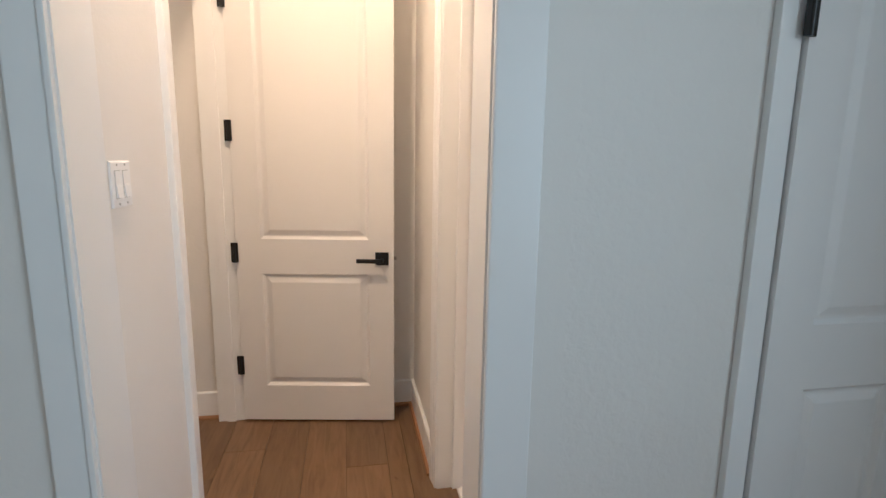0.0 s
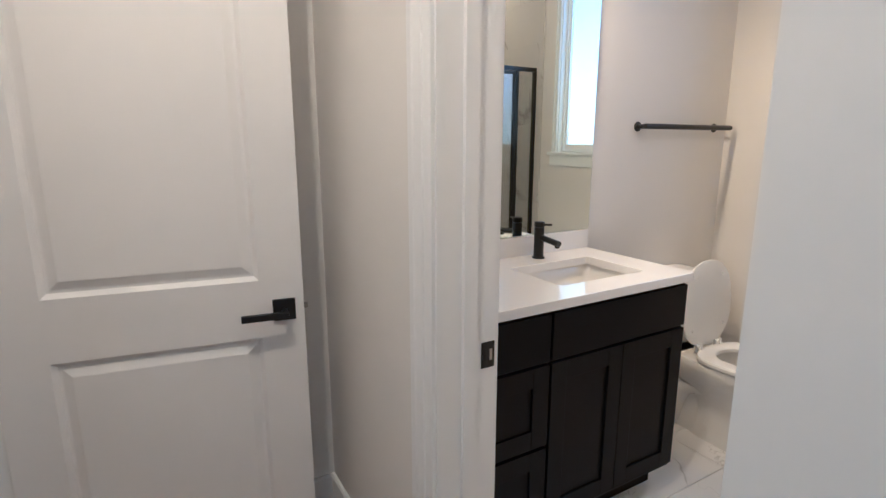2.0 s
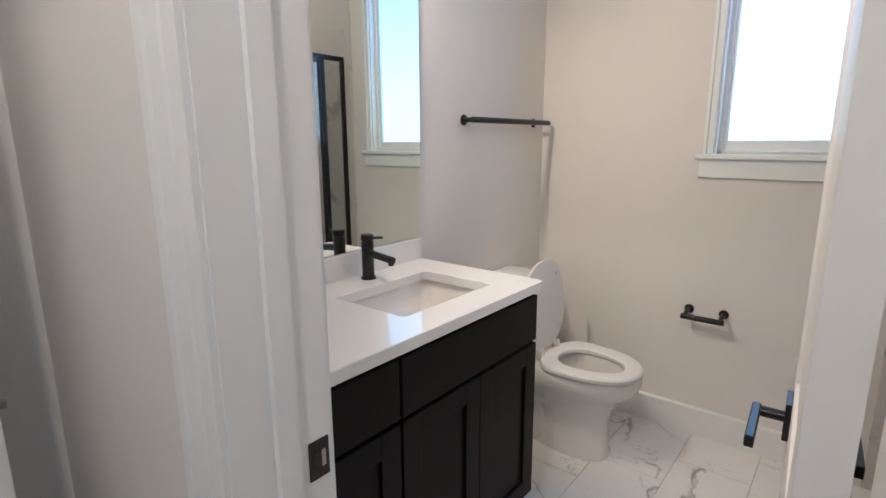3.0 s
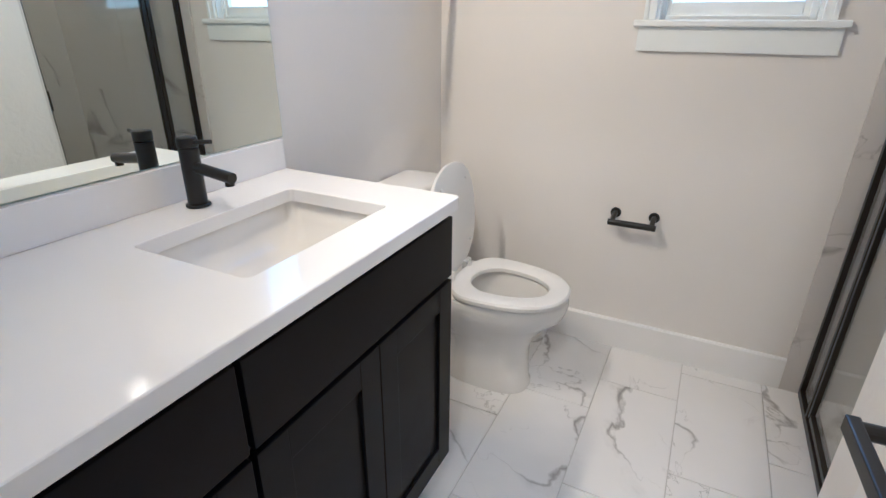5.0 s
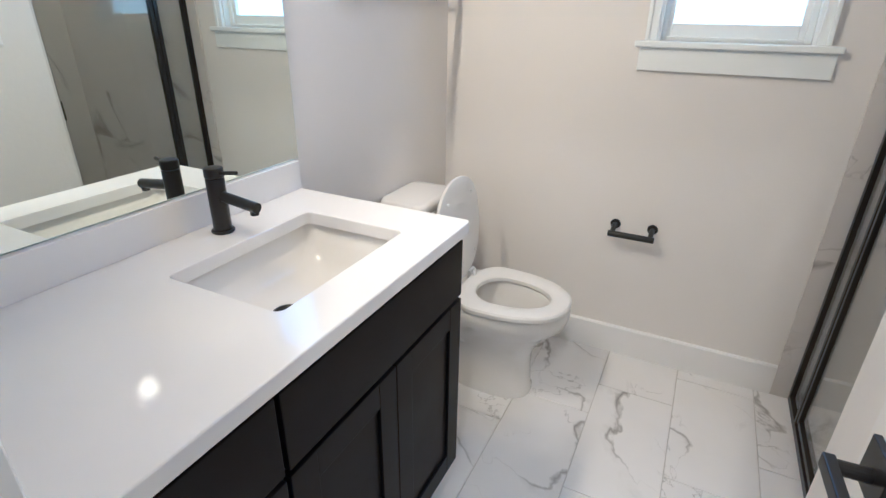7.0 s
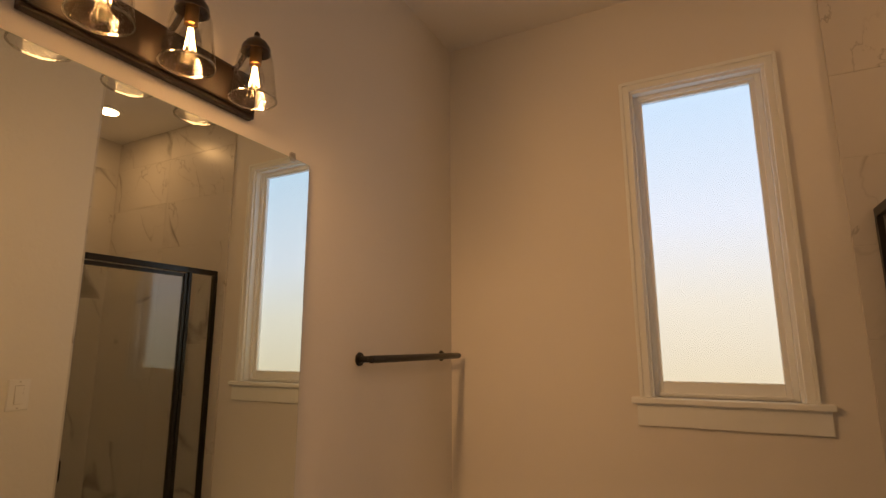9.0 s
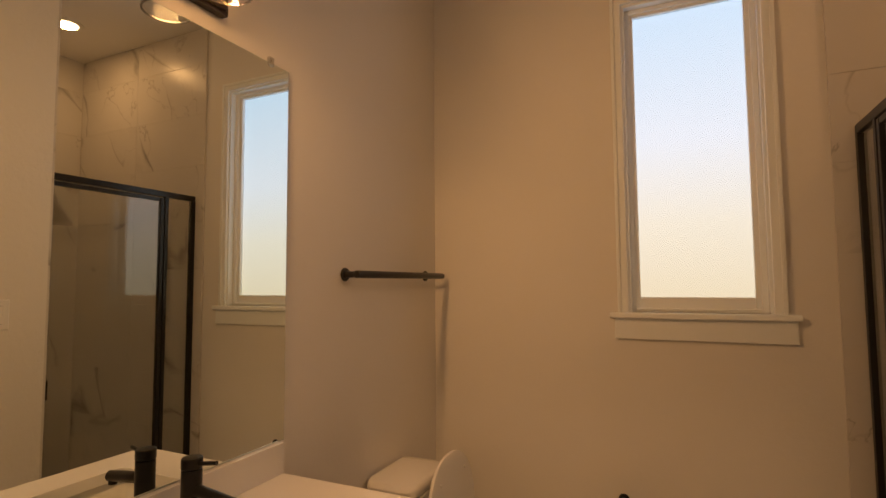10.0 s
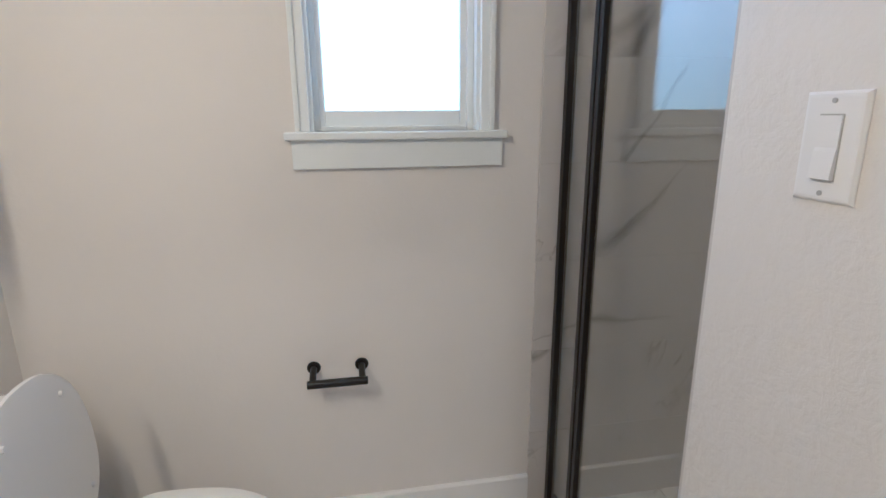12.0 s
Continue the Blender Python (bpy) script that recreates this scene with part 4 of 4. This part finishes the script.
# hall and bedroom floor: oak planks along y
for c in range(19):
    x0 = -1.63 + c * 0.19
    x1 = min(x0 + 0.19, 1.90)
    y = -2.63 - (c * 0.47) % 1.2
    while y < END:
        y0, y1 = max(y, -2.63), min(y + 1.5, END)
        if x1 > 0.62:
            y1 = min(y1, FY0)
        if y1 - y0 > 0.05:
            piece("plank", x1 - x0 - 0.0016, y1 - y0 - 0.0016, 0.010, 0.001, OAK, floor_hall, pose(x0, y0, -0.010))
        y += 1.5
piece("plank", 0.0884, END - FY0 - 0.002, 0.010, 0.001, OAK, floor_hall, pose(0.460, FY0 + 0.001, -0.010))
piece("plank", 0.1834, END - FY0 - 0.002, 0.010, 0.001, OAK, floor_hall, pose(0.550, FY0 + 0.001, -0.010))

# shower tiles on the east, south and west walls
def wall_tiles(parent, u0, u1, place):
    """Courses of wide tiles between u0 and u1 along a wall; place turns (u, z) into a pose of the tile's corner."""
    z = 0.0
    while z < TOP - 0.01:
        h = min(0.302, TOP - z)
        u = u0
        while u < u1:
            a, b = max(u, u0), min(u + 0.605, u1)
            if b - a > 0.015:
                piece("tile", b - a - 0.002, h - 0.002, 0.010, 0.0008, WALLT, parent, place(a, z))
            u += 0.605
        z += 0.302


shower_wall = structure(part("wall_tiling", boxes((EAST - 0.0105, EAST, 0.1405, 1.315, 0, TOP), (BLOCK_END, EAST, 0.13, 0.1405, 0, TOP), (BLOCK_END, BLOCK_END + 0.0105, 0.1405, BLOCK - 0.005, 0, TOP)), WGROUT), "grey-veined marble-look shower wall tiles in wide courses", "wall tiles")
wall_tiles(shower_wall, 0.146, 1.318, lambda u, z: Matrix(((0, 0, -1, EAST - 0.002), (-1, 0, 0, 1.318 - (u - 0.146)), (0, 1, 0, z), (0, 0, 0, 1))))
wall_tiles(shower_wall, BLOCK_END + 0.014, EAST - 0.014, lambda u, z: Matrix(((-1, 0, 0, EAST + BLOCK_END - u), (0, 0, 1, 0.132), (0, 1, 0, z), (0, 0, 0, 1))))
wall_tiles(shower_wall, 0.146, BLOCK - 0.002, lambda u, z: Matrix(((0, 0, 1, BLOCK_END + 0.002), (1, 0, 0, u), (0, 1, 0, z), (0, 0, 0, 1))))
